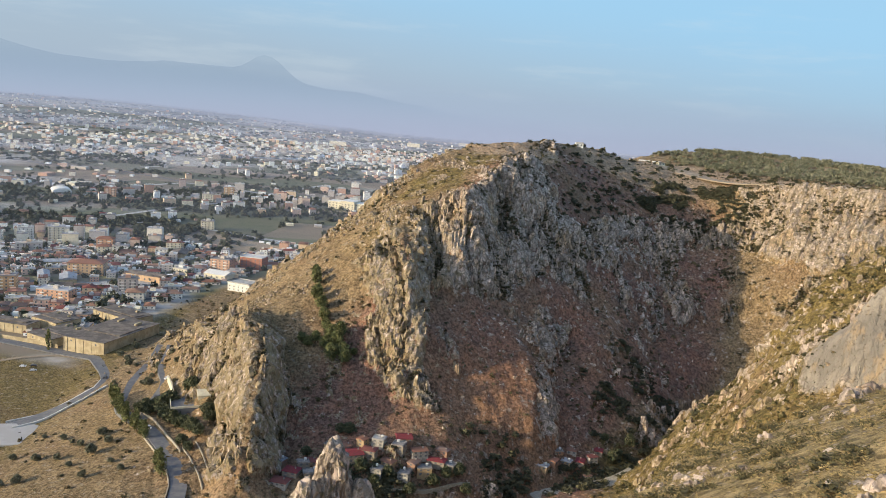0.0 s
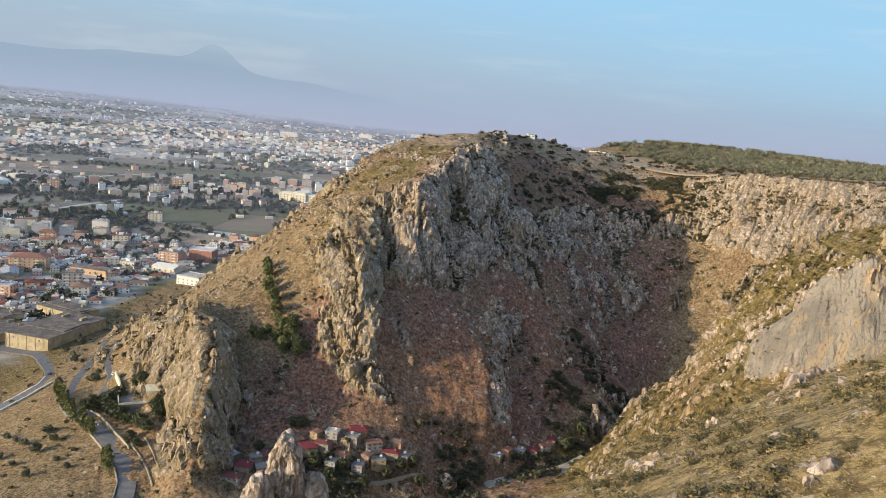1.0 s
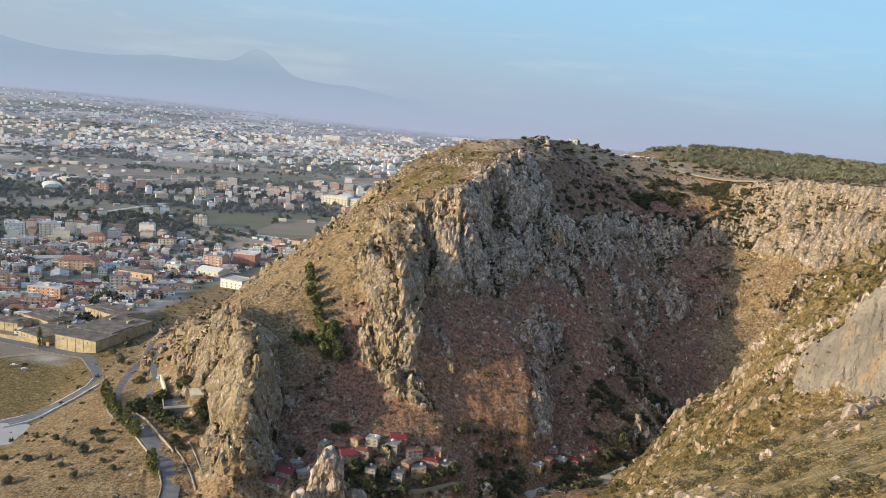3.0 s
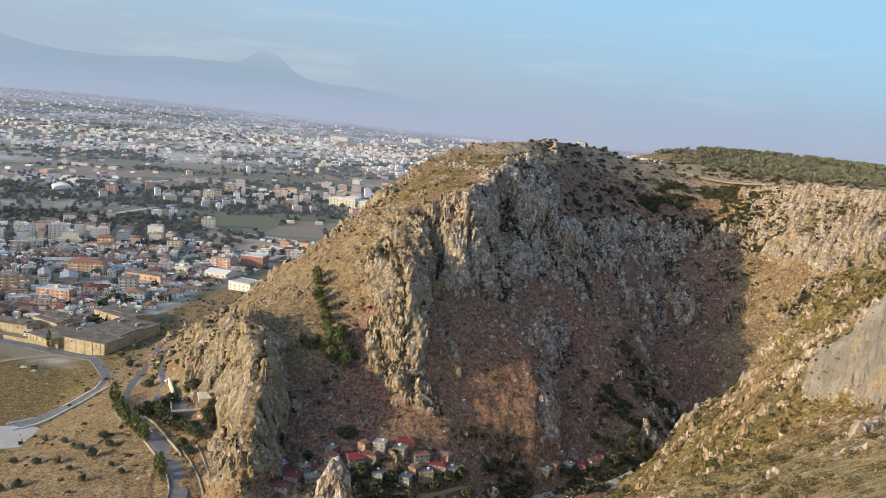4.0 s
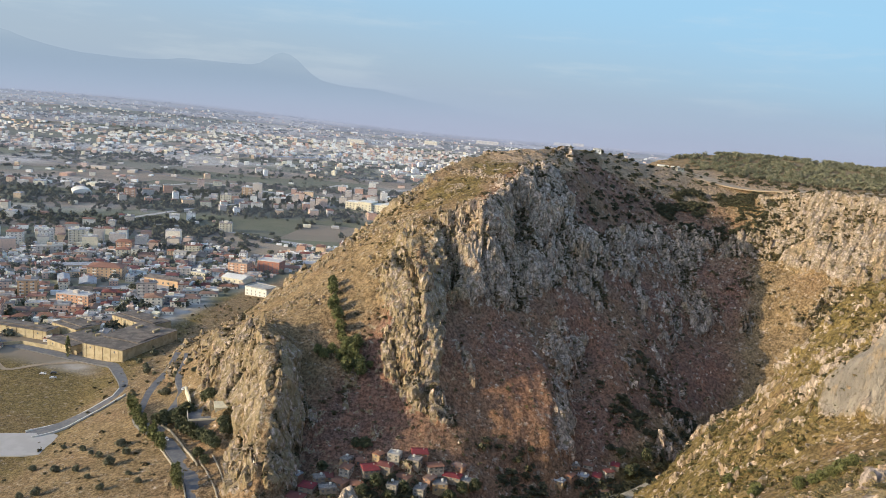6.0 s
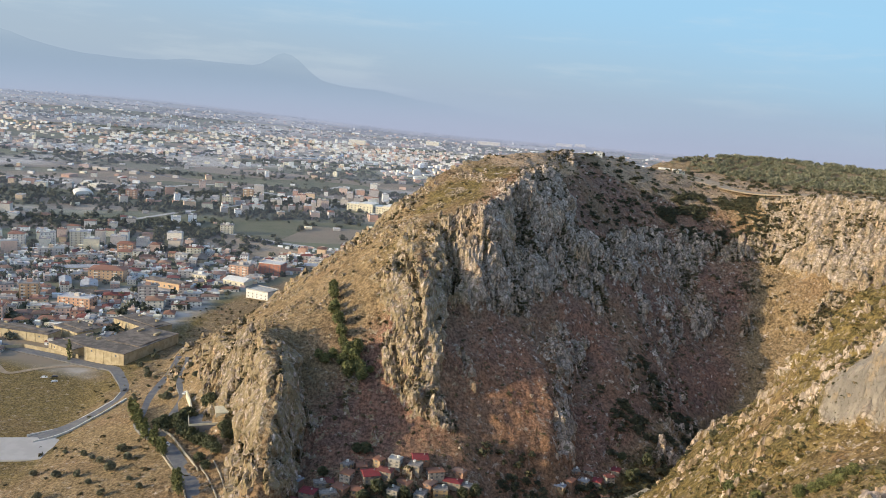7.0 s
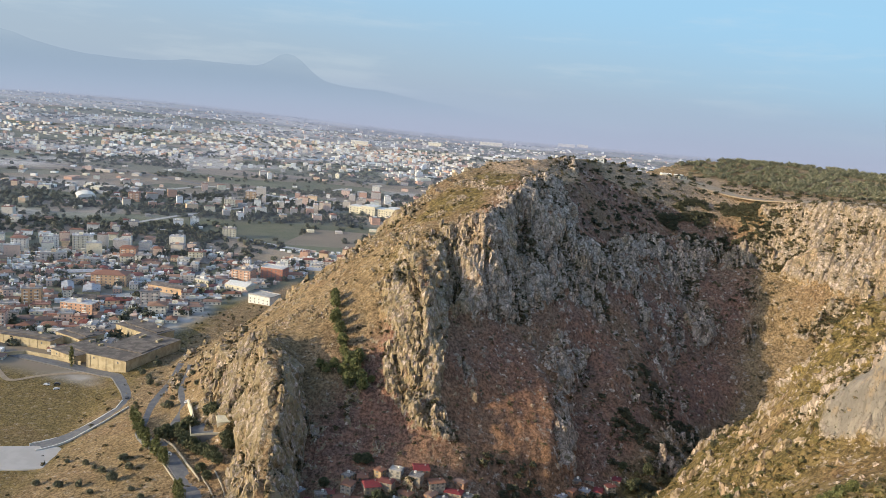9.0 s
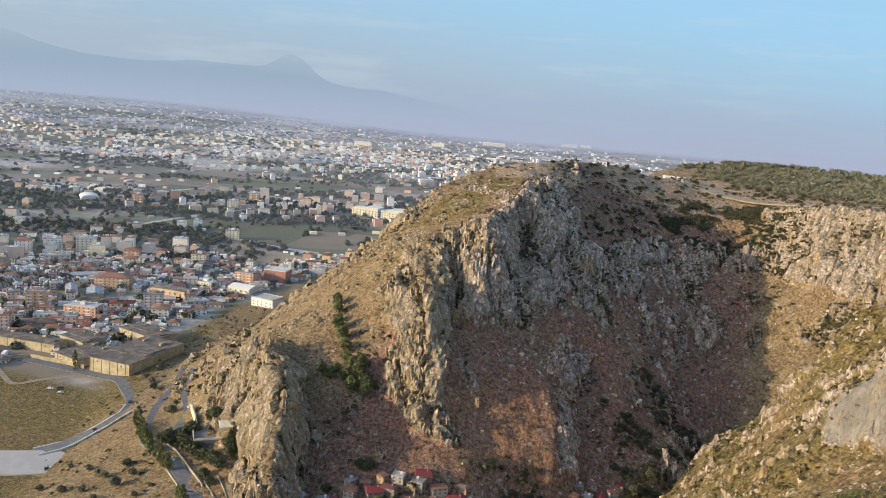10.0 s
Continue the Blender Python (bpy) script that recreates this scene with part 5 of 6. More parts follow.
def build_far_town():
    r = np.random.default_rng(23)
    n = 60000
    d, a = np.sqrt(r.uniform(1000**2, 4750**2, n)), np.radians(r.uniform(-33, 24, n))
    x, y = d * np.sin(a), d * np.cos(a)
    clump = fbm(x / 240, y / 170, 0, 3, 39)
    band = step(2020, 2200, y - 0.15 * (x + 600)) * step(3500, 2900, y) * step(250, -350, x)
    w = band * (0.05 + 0.85 * np.clip(clump - 0.04, 0, 1)) + 0.07 * step(2800, 3200, y) * np.clip(clump + 0.1, 0, 1) * step(700, -200, x) + 0.05 * (y > 2000) * step(1800, 300, x)
    w += (y < 2000) * (0.22 * np.clip(clump - 0.05, 0, 1) * (y < 1700) + 0.012) * (x < edge_of_plain(np.minimum(y, 1430)) - 20)
    w *= step(4500, 3500, y)
    ok = r.uniform(0, 1, n) < w
    x, y = x[ok], y[ok]
    if len(TAKEN):
        t = np.array(TAKEN)
        near = y < 2100
        hit = np.zeros(len(x), bool)
        hit[near] = (((x[near, None] - t[None, :, 0]) ** 2 + (y[near, None] - t[None, :, 1]) ** 2) < (t[None, :, 2] + 8) ** 2).any(1)
        x, y = x[~hit], y[~hit]
    n = len(x)
    tall = r.uniform(0, 1, n) ** 2.5
    long = r.uniform(0, 1, n) < 0.06
    wd, dp = r.uniform(7, 14, n) * np.where(long, 3.0, 1), r.uniform(7, 12, n) * np.where(long, 1.4, 1)
    h = np.where(long, 6, 3.2 + 7 * tall * step(1900, 2200, y) + 2.5 * tall)
    angle = 12 + 25 * value_noise(x / 400, y / 400, 0, 35) + r.choice([0, 90], n)
    blocks_mesh("distant_town", x, y, wd, dp, h, angle, FAR_TOWN, "countless pale houses of the far town on the plain")


def build_yards():
    """Small sheds, lean-tos and yard walls between the houses."""
    r = np.random.default_rng(25)
    n = 5200
    d, a = np.sqrt(r.uniform(590**2, 1080**2, n)), np.radians(r.uniform(-34, 0, n))
    x, y = d * np.sin(a), d * np.cos(a)
    ok = (x < edge_of_plain(y) - 18) & ((x < -330) | (y > 620)) & (fbm(x / 60, y / 60, 0, 2, 43) > -0.25)
    x, y = x[ok], y[ok]
    t = np.array(TAKEN)
    ok = ~((((x[:, None] - t[None, :, 0]) ** 2 + (y[:, None] - t[None, :, 1]) ** 2) < (0.85 * t[None, :, 2] + 2) ** 2).any(1))
    x, y = x[ok], y[ok]
    n = len(x)
    wall = r.uniform(0, 1, n) < 0.3
    w, dp = np.where(wall, r.uniform(6, 15, n), r.uniform(2.5, 7, n)), np.where(wall, 0.4, r.uniform(2.5, 6, n))
    blocks_mesh("yard_sheds", x, y, w, dp, np.where(wall, 2.2, r.uniform(2.2, 4.6, n)), 14 + 26 * value_noise(x / 260, y / 260, 0, 33) + r.choice([0, 90], n), FAR_TOWN, "small sheds, lean-tos and yard walls between the town houses")


build_town()
build_yards()
build_far_town()


# ---- roads, lots, walls ----
def ribbon(name, line, width, material, label, category, lift_m=0.25, close=False, thick=0.0):
    """A strip along a line of the plan, draped over the ground."""
    p = []
    pts = np.array(line, float)
    t = np.concatenate([[0], np.cumsum(np.hypot(*np.diff(pts, axis=0).T))])
    s = np.arange(0, t[-1], 3.0 if t[-1] < 700 else 12.0)
    x, y = np.interp(s, t, pts[:, 0]), np.interp(s, t, pts[:, 1])
    for _ in range(6):
        x[1:-1], y[1:-1] = (x[:-2] + 2 * x[1:-1] + x[2:]) / 4, (y[:-2] + 2 * y[1:-1] + y[2:]) / 4
    dx, dy = np.gradient(x), np.gradient(y)
    l = np.hypot(dx, dy)
    nx, ny = -dy / l, dx / l
    z = ground_z(x, y)
    for _ in range(40):
        z[1:-1] = (z[:-2] + 2 * z[1:-1] + z[2:]) / 4
    rows = []
    for k in (-0.5, 0.5):
        ex, ey = x + nx * k * width, y + ny * k * width
        rows.append(np.stack([ex, ey, z + lift_m], 1))
    v = np.concatenate(rows)
    n = len(x)
    k = np.arange(n - 1)
    f = [np.stack([k + n, k + n + 1, k + 1, k], 1)]
    if thick:
        v = np.concatenate([v, v - (0, 0, thick)])
        f += [np.stack([k, k + 1, k + 1 + 2 * n, k + 2 * n], 1), np.stack([k + n + 1, k + n, k + 3 * n, k + 3 * n + 1], 1)]
    ob = sheet(name, v, np.concatenate(f)[:, ::-1], material, None, False)
    return tagged(ob, label, category, kind="structure")


ROAD_A = [(-232, 432), (-218, 446), (-206, 462), (-199, 478), (-200, 492), (-210, 512), (-222, 532), (-234, 552), (-262, 562), (-300, 575), (-345, 588)]
ROAD_B = [(-168, 430), (-163, 421), (-156, 413), (-146, 404), (-137, 392), (-128, 379), (-120, 367), (-112, 354), (-107, 342), (-104, 325)]
ROAD_C = [(-168, 430), (-172, 450), (-177, 470), (-179, 490), (-180, 510), (-183, 530), (-188, 555), (-196, 590)]
ROAD_D = [(-148, 408), (-150, 425), (-149, 442), (-152, 456), (-160, 470), (-164, 490), (-168, 510), (-174, 530)]
ribbon("road", ROAD_A, 8.5, ASPHALT, "grey asphalt road curving round the meadow", "road", 0.5, thick=1.5)
ribbon("road", ROAD_B, 7.5, ASPHALT, "grey asphalt road climbing past the chapel", "road", 0.7, thick=2)
ribbon("road", ROAD_C, 5.5, ASPHALT, "narrow asphalt lane along the hillside", "road", 0.6, thick=2)
ribbon("road", ROAD_D, 4.5, ASPHALT, "narrow lane behind the chapel wall", "road", 0.6, thick=2)
ribbon("plateau_track", [(176, 830), (204, 806), (225, 784), (245, 745), (265, 716), (290, 694), (330, 676), (384, 668), (450, 672)], 26, DIRT, "pale dirt track along the edge of the plateau", "track", 0.5, thick=1)
ribbon("meadow_path", [(-330, 560), (-300, 528), (-285, 545), (-262, 556), (-246, 552)], 4, DIRT, "trodden dirt path across the meadow", "path", 0.3)
ribbon("gorge_track", [(58, 384), (84, 396), (104, 405), (120, 418)], 8, STONE_WALL, "pale gravel track on the floor of the gorge", "track", 0.5, thick=1)
def rounded_lot(x, y, half_length, half_width, angle, label):
    """A level slab with rounded ends."""
    a = np.linspace(0, 2 * math.pi, 64, endpoint=False)
    c, q = np.cos(a), np.sin(a)
    px, py = half_length * np.sign(c) * np.abs(c) ** 0.45, half_width * np.sign(q) * np.abs(q) ** 0.45
    bm = bmesh.new()
    top = [bm.verts.new((u, v, 0)) for u, v in zip(px, py)]
    low = [bm.verts.new((u, v, -2.5)) for u, v in zip(px, py)]
    bm.faces.new(top)
    for k in range(64):
        bm.faces.new((top[k], low[k], low[(k + 1) % 64], top[(k + 1) % 64]))
    ob = part("lot", bm, simple("pale_concrete", (0.47, 0.445, 0.42), (0.43, 0.405, 0.38), 9))
    ob.matrix_basis = pose(x, y, float(ground_z(x, y)) + 0.75, 0, 0, angle)
    tagged(ob, label, "lot", kind="structure")


rounded_lot(-240, 417, 30, 15, 12, "bare pale concrete lot with rounded corners beside the road")
ribbon("field", [(-320, 1065), (-280, 1045), (-240, 1022), (-205, 1000)], 62, DIRT, "bare brown ploughed field beside the town", "field", 0.35)
ribbon("yard", [(-330, 762), (-312, 776), (-298, 786)], 22, CONCRETE, "bare yard between the workshops", "yard", 0.35)
PLAIN_ROADS = [
    ([(-760, 1110), (-613, 1122), (-471, 1142), (-377, 1137), (-300, 1118), (-243, 1085), (-190, 1070)], 11),
    ([(-640, 1300), (-559, 1445), (-572, 1554), (-517, 1664), (-420, 1620), (-332, 1565), (-200, 1540)], 12),
    ([(-480, 1160), (-430, 1300), (-367, 1418), (-332, 1565), (-260, 1800)], 10),
    ([(-1100, 1840), (-960, 1855), (-865, 1799), (-710, 1792), (-517, 1664)], 9),
    ([(-700, 1900), (-528, 2180), (-300, 2300), (100, 2500)], 10),
    ([(-560, 960), (-430, 915), (-320, 880), (-240, 860), (-190, 830)], 9),
    ([(-470, 800), (-380, 760), (-300, 735), (-240, 725)], 7),
    ([(-360, 640), (-340, 720), (-312, 800), (-290, 880), (-262, 980), (-243, 1085)], 8),
    ([(-420, 700), (-410, 800), (-400, 900), (-390, 1000), (-377, 1137)], 7),
    ([(-420, 640), (-350, 622), (-310, 640), (-285, 700), (-240, 725)], 7),
    ([(-200, 2900), (130, 3300), (560, 3700), (1100, 4100)], 14),
    ([(-900, 3000), (-300, 3300), (400, 3900), (800, 4300)], 14),
]
for line, width in PLAIN_ROADS:
    ribbon("plain_road", line, width, CONCRETE if width > 9 else ASPHALT, "pale road across the plain", "road", 0.3)
ribbon("river", [(-640, 2330), (-560, 2420), (-450, 2470), (-405, 2560), (-400, 2700), (-370, 2850)], 38, WATER, "pale river bending through the plain", "water", 0.3)


def wall_along(name, line, height, width, material, label):
    """A low wall that follows the ground, in one piece."""
    pts = np.array(line, float)
    t = np.concatenate([[0], np.cumsum(np.hypot(*np.diff(pts, axis=0).T))])
    s = np.linspace(0, t[-1], max(2, int(t[-1] / 2)))
    x, y = np.interp(s, t, pts[:, 0]), np.interp(s, t, pts[:, 1])
    dx, dy = np.gradient(x), np.gradient(y)
    l = np.hypot(dx, dy)
    nx, ny = -dy / l * width / 2, dx / l * width / 2
    z = ground_z(x, y)
    for _ in range(4):
        z[1:-1] = (z[:-2] + 2 * z[1:-1] + z[2:]) / 4
    n, k = len(x), np.arange(len(x) - 1)
    v = np.concatenate([np.stack([x + sx * nx, y + sx * ny, z + h], 1) for sx, h in ((-1, -2), (-1, height), (1, height), (1, -2))])
    f = np.concatenate([np.stack([k + a * n, k + 1 + a * n, k + 1 + (a + 1) * n, k + (a + 1) * n], 1) for a in range(3)])
    f = np.concatenate([f, [[0, n, 2 * n, 3 * n], [n - 1, 4 * n - 1, 3 * n - 1, 2 * n - 1]]])
    return tagged(sheet(name, v, f, material, None, False), label, "wall")


def beside(line, off):
    p = np.array(line, float)
    d = np.gradient(p, axis=0)
    d /= np.linalg.norm(d, axis=1)[:, None]
    return p + np.stack([-d[:, 1], d[:, 0]], 1) * off


wall_along("kerb_wall", beside(ROAD_A[:5], 5.0), 1.3, 0.6, WHITE, "white-painted kerb wall along the inner side of the road")
wall_along("kerb_wall", beside(ROAD_A[:4], -5.0), 1.3, 0.6, WHITE, "white-painted kerb wall along the outer side of the road")
wall_along("kerb_wall", beside(ROAD_B[4:], -4.6), 1.2, 0.5, STONE_WALL, "pale stone wall below the climbing road")
wall_along("garden_wall", beside(ROAD_B[2:7], 5.2), 1.3, 0.5, STONE_WALL, "pale stone wall of the chapel garden")
wall_along("garden_wall", [(-148, 448), (-141, 434), (-135, 420), (-131, 409)], 4.0, 0.8, CREAM, "high cream retaining wall of the chapel terrace")
wall_along("stair_wall", [(-116, 374), (-108, 362), (-101, 350), (-96, 340)], 0.8, 0.5, STONE_WALL, "pale wall beside steps climbing to the crag")
wall_along("stair_wall", [(-110, 376), (-103, 364), (-97, 352)], 0.8, 0.5, STONE_WALL, "pale wall on the upper side of the steps")
wall_along("field_wall", [(-345, 570), (-318, 585), (-288, 578), (-270, 572)], 3.0, 0.5, SHED_WALL, "plain boundary wall before the factory")

# the rock chapel on its terrace
chapel = tagged(new("chapel"), "small cream chapel front on a paved terrace under the crag", "chapel")
solid("terrace", [(-9, 12, -8, 8, -6, 0)], ASPHALT, chapel)
solid("wall", [(5, 12, -3.5, 3.5, 0, 5)], CREAM, chapel)
bm = bmesh.new()
gable = [[bm.verts.new((x, y, z)) for y, z in ((-4, 5), (4, 5), (0, 7.5))] for x in (4.7, 12.3)]
bm.faces.new(gable[0][::-1]), bm.faces.new(gable[1])
for k in range(3):
    bm.faces.new((gable[0][k], gable[0][(k + 1) % 3], gable[1][(k + 1) % 3], gable[1][k]))
part("roof", bm, CREAM, chapel)
for k in (-1.8, 0, 1.8):
    ob = new("arch_window", TALL_WINDOW)
    ob.parent = chapel
    ob.matrix_basis = pose(5, k, 1, 0, 0, 90)
solid("parapet", [(-9, 12, -8, -7.6, 0, 1.1), (-9, -8.6, -8, 8, 0, 1.1)], CREAM, chapel)
landmark(chapel, -126, 414, 20, 10, 29)

# ---- the village in the mouth of the gorge ----
VILLAGE = [
    (-58, 351, 8, 7, 2, "hip", CRIMSON, "ochre village house with a dark red roof"),
    (-51, 361, 7, 6, 1, "hip", TILE, "small village house with an orange tiled roof"),
    (-42, 364, 7, 6, 2, "hip", TILE, "village house with a worn orange tiled roof"),
    (-44, 357, 8, 6, 1, "hip", TILE, "low village house with a tiled roof"),
    (-31, 366, 9, 9, 2, "hip", CRIMSON, "village house with a bright crimson roof"),
    (-28, 375, 5, 5, 2, "hip", TILE, "narrow village house with a tiled roof"),
    (-20, 376, 7, 6, 2, "flat", CONCRETE, "pale village house with a flat concrete roof"),
    (-8, 381, 9, 8, 1, "hip", CRIMSON, "village house with a wide crimson roof"),
    (-10, 374, 7, 7, 2, "flat", CONCRETE, "cream village house with a flat roof"),
    (-15, 367, 9, 6, 1, "hip", TILE, "low house with a pale orange tiled roof"),
    (0, 375, 9, 6, 2, "hip", TILE, "village house with a brown tiled roof"),
    (-2, 369, 7, 5, 2, "hip", TILE, "narrow house with an orange tiled gable"),
    (9, 374, 10, 6, 1, "hip", CRIMSON, "long low house with a dull red roof"),
    (3, 368, 8, 6, 2, "flat", METAL_ROOF, "house with a blue-grey metal roof"),
    (-6, 363, 8, 6, 2, "flat", CONCRETE, "grey village house with a roof terrace"),
    (-66, 364, 6, 5, 2, "flat", METAL_ROOF, "small house with a metal roof under the crag"),
    (-49, 352, 9, 6, 1, "flat", CONCRETE, "low house with a concrete roof"),
    (-43, 371, 6, 5, 2, "flat", METAL_ROOF, "small house with a grey metal roof"),
    (-62, 344, 9, 7, 1, "hip", TILE, "wide village house with a brown tiled roof"),
    (-36, 372, 6, 5, 1, "hip", TILE, "small house with a tiled roof on the slope"),
    (88, 416, 7, 5, 1, "hip", CRIMSON, "small gorge house with a dull red roof"),
    (80, 413, 6, 5, 1, "flat", METAL_ROOF, "hut with a blue metal roof in the gorge"),
    (95, 420, 6, 5, 2, "hip", TILE, "small gorge house with a tiled roof"),
    (72, 408, 6, 5, 1, "hip", TILE, "low gorge house with a brown roof"),
    (-24, 368, 8, 6, 2, "hip", TILE, "village house with a faded tiled roof"),
    (-36, 358, 7, 6, 1, "hip", TILE, "low house with a patched tiled roof"),
    (-19, 360, 6, 6, 2, "flat", CONCRETE, "square house with a water tank on the roof"),
    (12, 380, 7, 5, 1, "hip", TILE, "small house with a rust-brown roof at the slope"),
    (-54, 358, 6, 5, 2, "flat", CONCRETE, "grey house wedged between its neighbours"),
    (16, 373, 6, 6, 2, "flat", METAL_ROOF, "pale house with a metal roof at the village end"),
    (84, 422, 6, 5, 1, "hip", TILE, "small gorge house with a brown tiled roof"),
    (76, 418, 5, 5, 1, "flat", CONCRETE, "low concrete hut in the gorge"),
    (100, 428, 6, 5, 1, "hip", CRIMSON, "gorge house with a faded red roof"),
    (66, 402, 6, 5, 1, "flat", METAL_ROOF, "gorge hut with a rusty metal roof"),
    (91, 409, 5, 4, 1, "hip", TILE, "little tiled house beside the gorge track"),
]
VILLAGE_FLAT = simple("stained_concrete", (0.34, 0.31, 0.28), (0.22, 0.20, 0.185), 1.2)
VILLAGE_WALLS = [simple("village_plaster", (0.36, 0.30, 0.24), (0.27, 0.225, 0.175), 0.8), simple("village_ochre", (0.46, 0.33, 0.19), (0.36, 0.26, 0.16), 0.8), simple("village_white", (0.44, 0.41, 0.36), (0.32, 0.29, 0.25), 0.8), simple("village_brick", (0.42, 0.24, 0.15), (0.34, 0.21, 0.15), 1)]
for k, (x, y, w, d, storeys, roof, cover, label) in enumerate(VILLAGE):
    home = tagged(new("village_house"), label, "house", "village houses")
    h = 2.8 * storeys
    solid("wall", [(-w / 2, w / 2, -d / 2, d / 2, -4, h)], VILLAGE_WALLS[k % 4], home)
    if roof == "hip":
        hip_roof(w, d, h, 0.22 * d, cover, home, 0.4, 0.95 if k % 3 else 0.4)
        solid("chimney", [(w * 0.2, w * 0.2 + 0.6, -0.3, 0.3, h, h + 0.3 * d + 0.4)], VILLAGE_WALLS[2], home)
    else:
        flat_roof(w, d, h, home, VILLAGE_FLAT if k % 3 else cover)
        water_tank(w * 0.2, d * 0.15, h + 0.25, home)
    openings(home, w, d, storeys, (0, 1), 2.8)
    opening("door", DOOR, home, 0, -w * 0.3, 0, w, d)
    landmark(home, x, y, (-14, 8, 74, -28, 20, 60)[k % 6], 4)
    home.scale = (0.88, 0.88, 0.58)
wall_along("terrace_wall", [(-20, 352), (-8, 355), (4, 359), (16, 366), (26, 371)], 1.6, 0.6, STONE_WALL, "dry stone terrace wall below the village")

# ---- the rock tower in front of the village ----
def rock_tower(name, x, y, top, w, d, seed, label):
    """A leaning, cleft spire that widens downwards, with flutes and pits."""
    v, f = ico(6)
    base = float(ground_z(x, y)) - 2
    tall = top - base
    wide = np.maximum(np.hypot(v[:, 0], v[:, 1]), 0.05)[:, None]
    p = np.concatenate([v[:, :2] / wide**0.6, v[:, 2:]], 1) * (w / 2, d / 2, tall / 2) + (0, 0, tall / 2)
    down = tall - p[:, 2]
    side = (1 + 0.30 * fbm(p[:, 0] / 4 + seed, p[:, 1] / 4, p[:, 2] / 9, 4, seed, True)) * np.interp(down, [0, 0.8, 3, 8, 25], [0.72, 0.88, 1.0, 1.12, 1.5])
    p = p * np.stack([side, side, np.ones_like(side)], 1)
    p[:, 2] += 2.4 * fbm(p[:, 0] / 2.2, p[:, 1] / 2.2, 0, 3, seed + 5) * step(8, 1, down)
    cleft = step(0.72, 0.98, 1 - 2 * np.abs(value_noise(p[:, 0] / 2.6, p[:, 1] / 2.6, p[:, 2] / 9, seed)))
    block = np.round(2.2 * value_noise(p[:, 0] / 1.7, p[:, 1] / 1.7, p[:, 2] / 3.2, seed + 3)) * 0.45
    push = block + 0.55 * fbm(p[:, 0] / 1.1, p[:, 1] / 1.1, p[:, 2] / 1.8, 4, seed + 9, True) - 1.3 * cleft
    ob = sheet(name, p + v * (1, 1, 0.3) * push[:, None], f, BARE_ROCK, None, False)
    ob.location = (x, y, base)
    return tagged(ob, label, "rock")


rock_tower("rock_tower", -14.2, 131, 138.3, 5.6, 5.4, 3, "tall fluted limestone tower before the village")
rock_tower("rock_tower", -18.4, 127, 131.8, 5, 4.6, 4, "lower limestone block leaning on the taller tower")
rock_tower("rock_tower", -9.6, 132, 131, 5, 5, 6, "dark-sided limestone shoulder of the tall tower")
rock_tower("rock_pillar", 131, 456, 25, 4.2, 3.4, 12, "pale rock pillar standing alone on the gorge floor")
rock_tower("rock_tower", -4.0, 128, 125.5, 4, 4, 8, "small pale rock spike beside the tall tower")

for x, y, up, w, seed in ((32.4, 50, 1.3, 2.6, 21), (31, 48.6, 1.0, 2.4, 22), (30.7, 52.5, 0.8, 1.8, 23), (28.5, 50.8, 0.9, 2.2, 24), (34.6, 50.4, 0.9, 1.8, 25), (52, 91, 1.6, 4.5, 26), (55, 93, 1.3, 4.0, 27), (40, 85.5, 0.8, 2.6, 28)):
    rock_tower("outcrop", x, y, float(ground_z(x, y)) + 0.8 * up, 0.6 * w, 0.5 * w, seed, "pale weathered limestone outcrop in the dry grass")

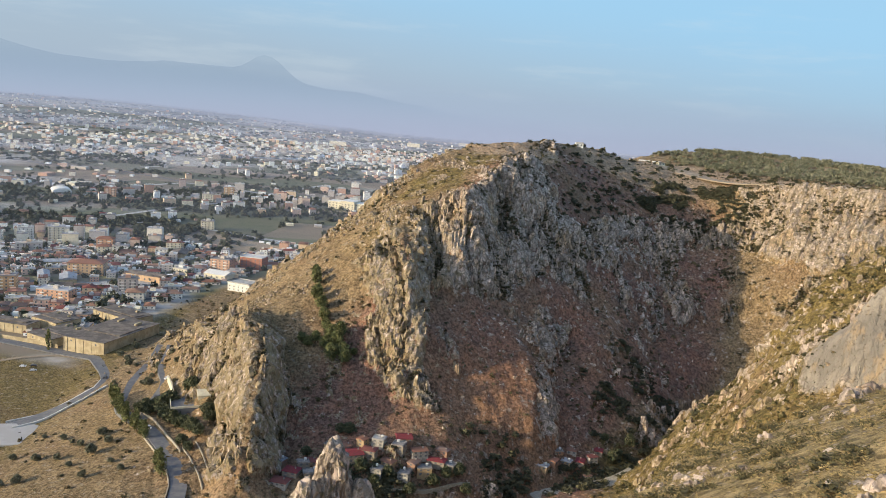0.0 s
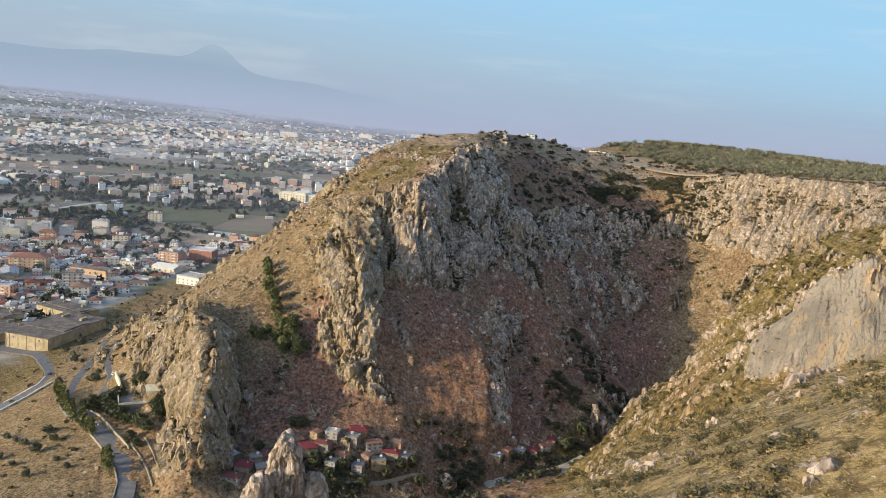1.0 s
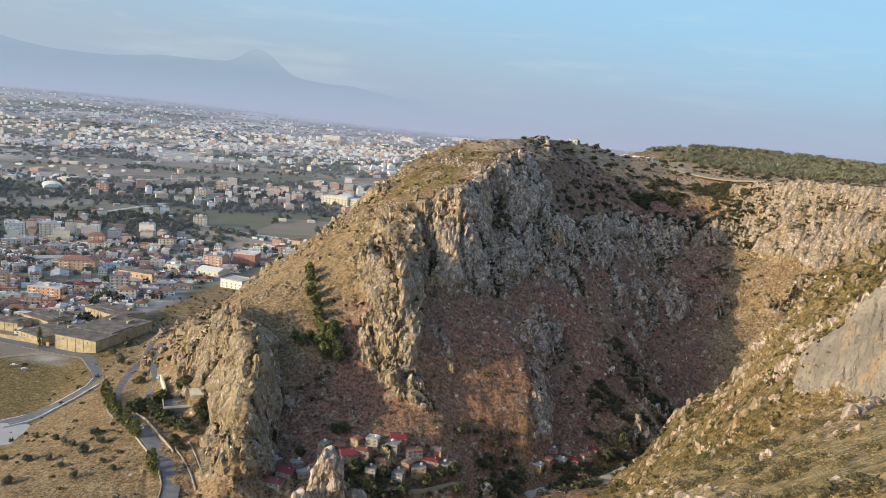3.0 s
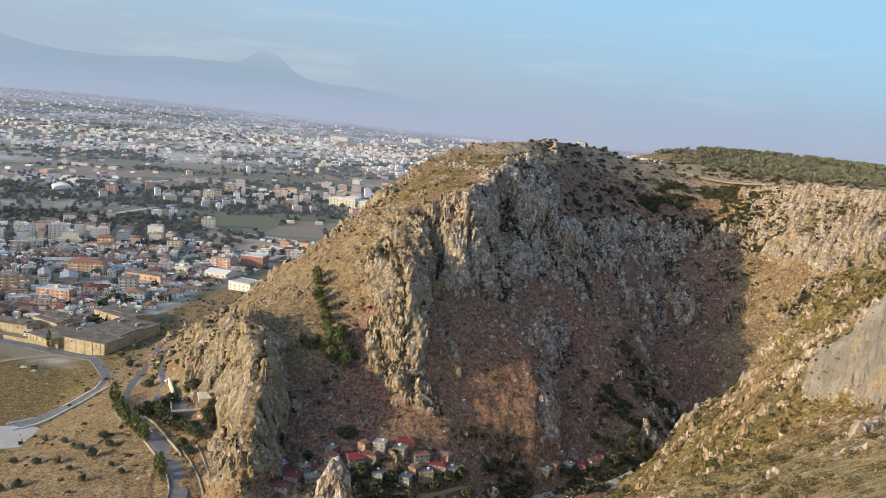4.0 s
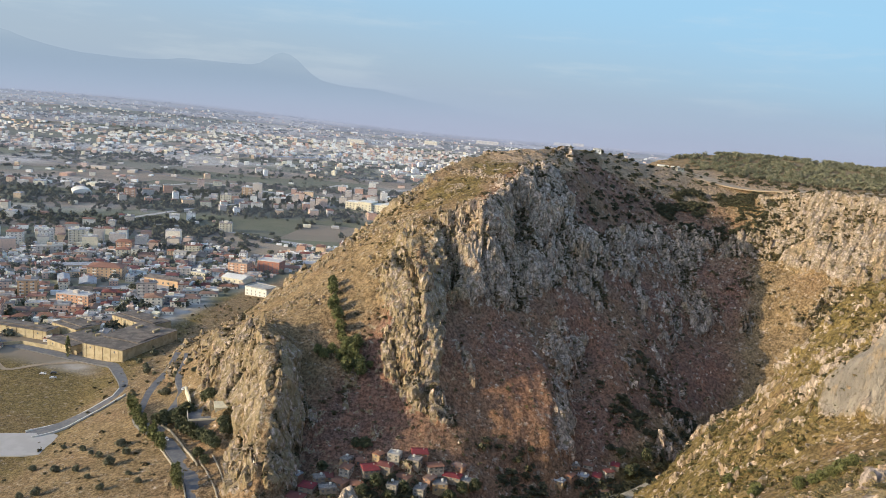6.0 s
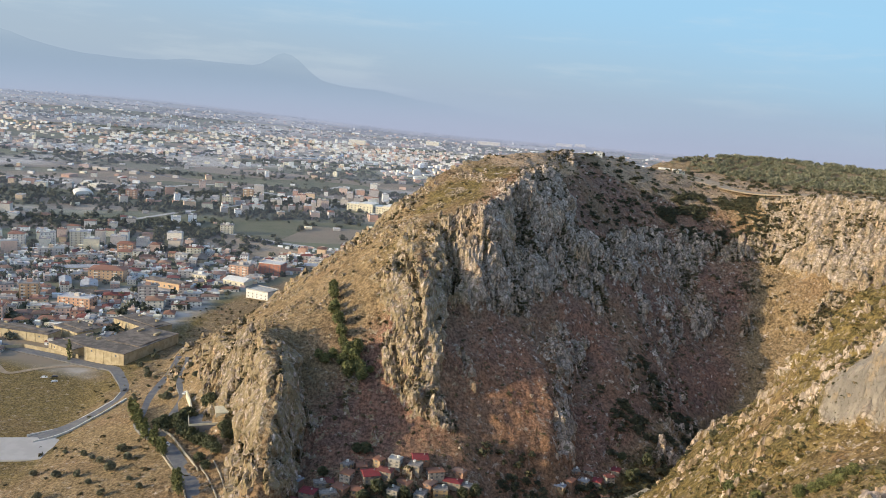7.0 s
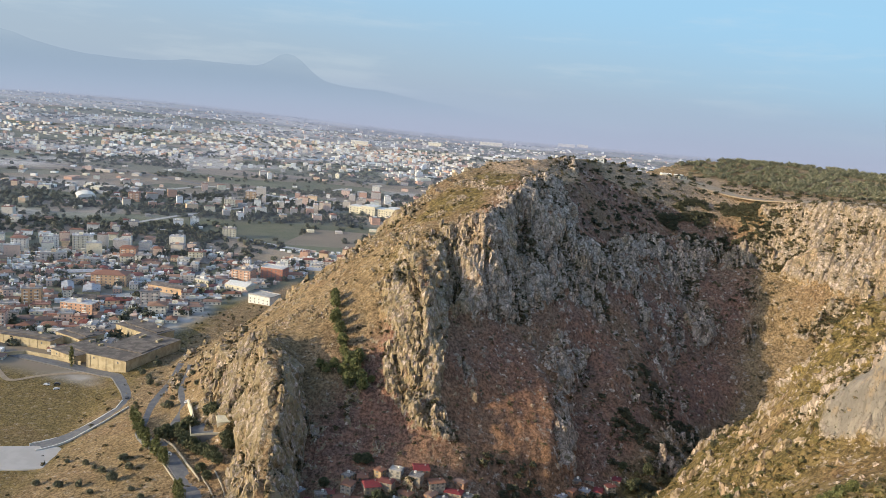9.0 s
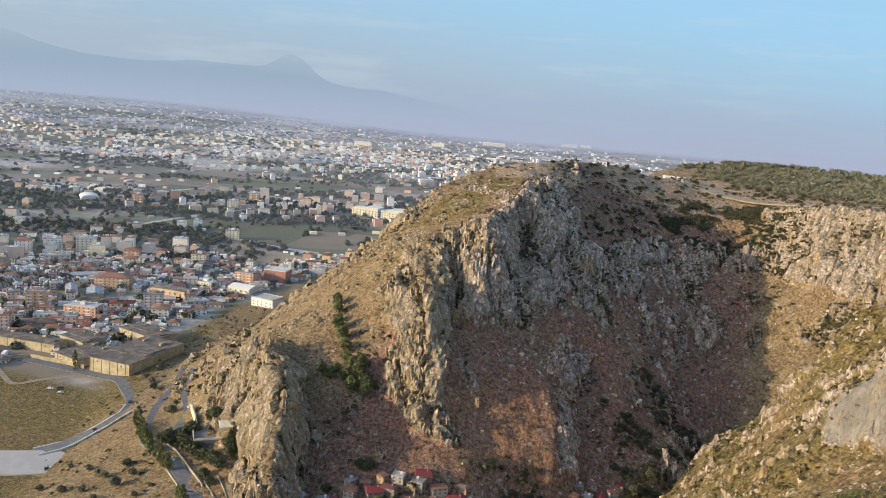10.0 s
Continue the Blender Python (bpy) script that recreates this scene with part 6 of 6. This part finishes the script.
# ---- buildings on the plateau ----
for k, (x, y, w, d, h, cover, label) in enumerate([(166, 812, 12, 9, 5, CONCRETE, "square farmhouse with a flat roof on the plateau"), (124, 748, 7, 5, 3, METAL_ROOF, "small shed among bushes on the plateau"), (205, 830, 10, 6, 4, WHITE, "white farm building on the plateau"), (222, 846, 8, 5, 3, WHITE, "long white farm building beside the olive grove"), (214, 800, 8, 3, 2, STONE_WALL, "low stone shed beside the track")]):
    farm = tagged(new("farm_building"), label, "farm building")
    solid("wall", [(-w / 2, w / 2, -d / 2, d / 2, -2, h)], CREAM if k % 2 == 0 else WHITE, farm)
    flat_roof(w, d, h, farm, cover)
    openings(farm, w, d, 1, (0, 1), 3.2)
    landmark(farm, x, y, -12 + 9 * k, 6)


# ---- cars ----
def car(paint, label):
    thing = tagged(new("car"), label, "car")
    bm = bmesh.new()
    prof = [(-2.1, 0.35), (2.1, 0.35), (2.15, 0.8), (1.2, 0.95), (0.6, 1.45), (-1.2, 1.45), (-1.9, 0.95), (-2.15, 0.85)]
    ends = [[bm.verts.new((x, y, z)) for x, z in prof] for y in (-0.85, 0.85)]
    bm.faces.new(ends[0]), bm.faces.new(ends[1][::-1])
    for k in range(len(prof)):
        j = (k + 1) % len(prof)
        bm.faces.new((ends[0][j], ends[0][k], ends[1][k], ends[1][j]))
    bmesh.ops.bevel(bm, geom=bm.edges[:], offset=0.08, segments=2, affect="EDGES")
    part("body", bm, paint, thing)
    for name, x0, x1 in (("windscreen", 0.72, 1.12), ("rear_window", -1.72, -1.3)):
        solid(name, [(x0, x1, -0.7, 0.7, 1.0, 1.36)], GLASS, thing)
    for x in (-1.3, 1.3):
        for y in (-0.8, 0.8):
            bm = bmesh.new()
            bmesh.ops.create_cone(bm, cap_ends=True, segments=14, radius1=0.33, radius2=0.33, depth=0.22, matrix=Matrix.Translation((x, y, 0.33)) @ Matrix.Rotation(math.pi / 2, 4, "X"))
            part("wheel", bm, RUBBER, thing)
    return thing


for paint, x, y, a, label in ((0, -150, 452, 75, "white car parked in the lane behind the chapel"), (0, -141, 398, -50, "white car on the climbing road"), (1, -204, 496, 100, "dark car on the road by the meadow"), (0, -272, 526, 10, "white car parked on the meadow"), (1, -266, 529, 20, "dark car parked on the meadow"), (0, -262, 520, 30, "pale car parked among the bushes of the meadow")):
    ob = car(CAR_PAINT[paint], label)
    ob.matrix_basis = pose(x, y, float(ground_z(x, y)) + 0.65, 0, 0, a)
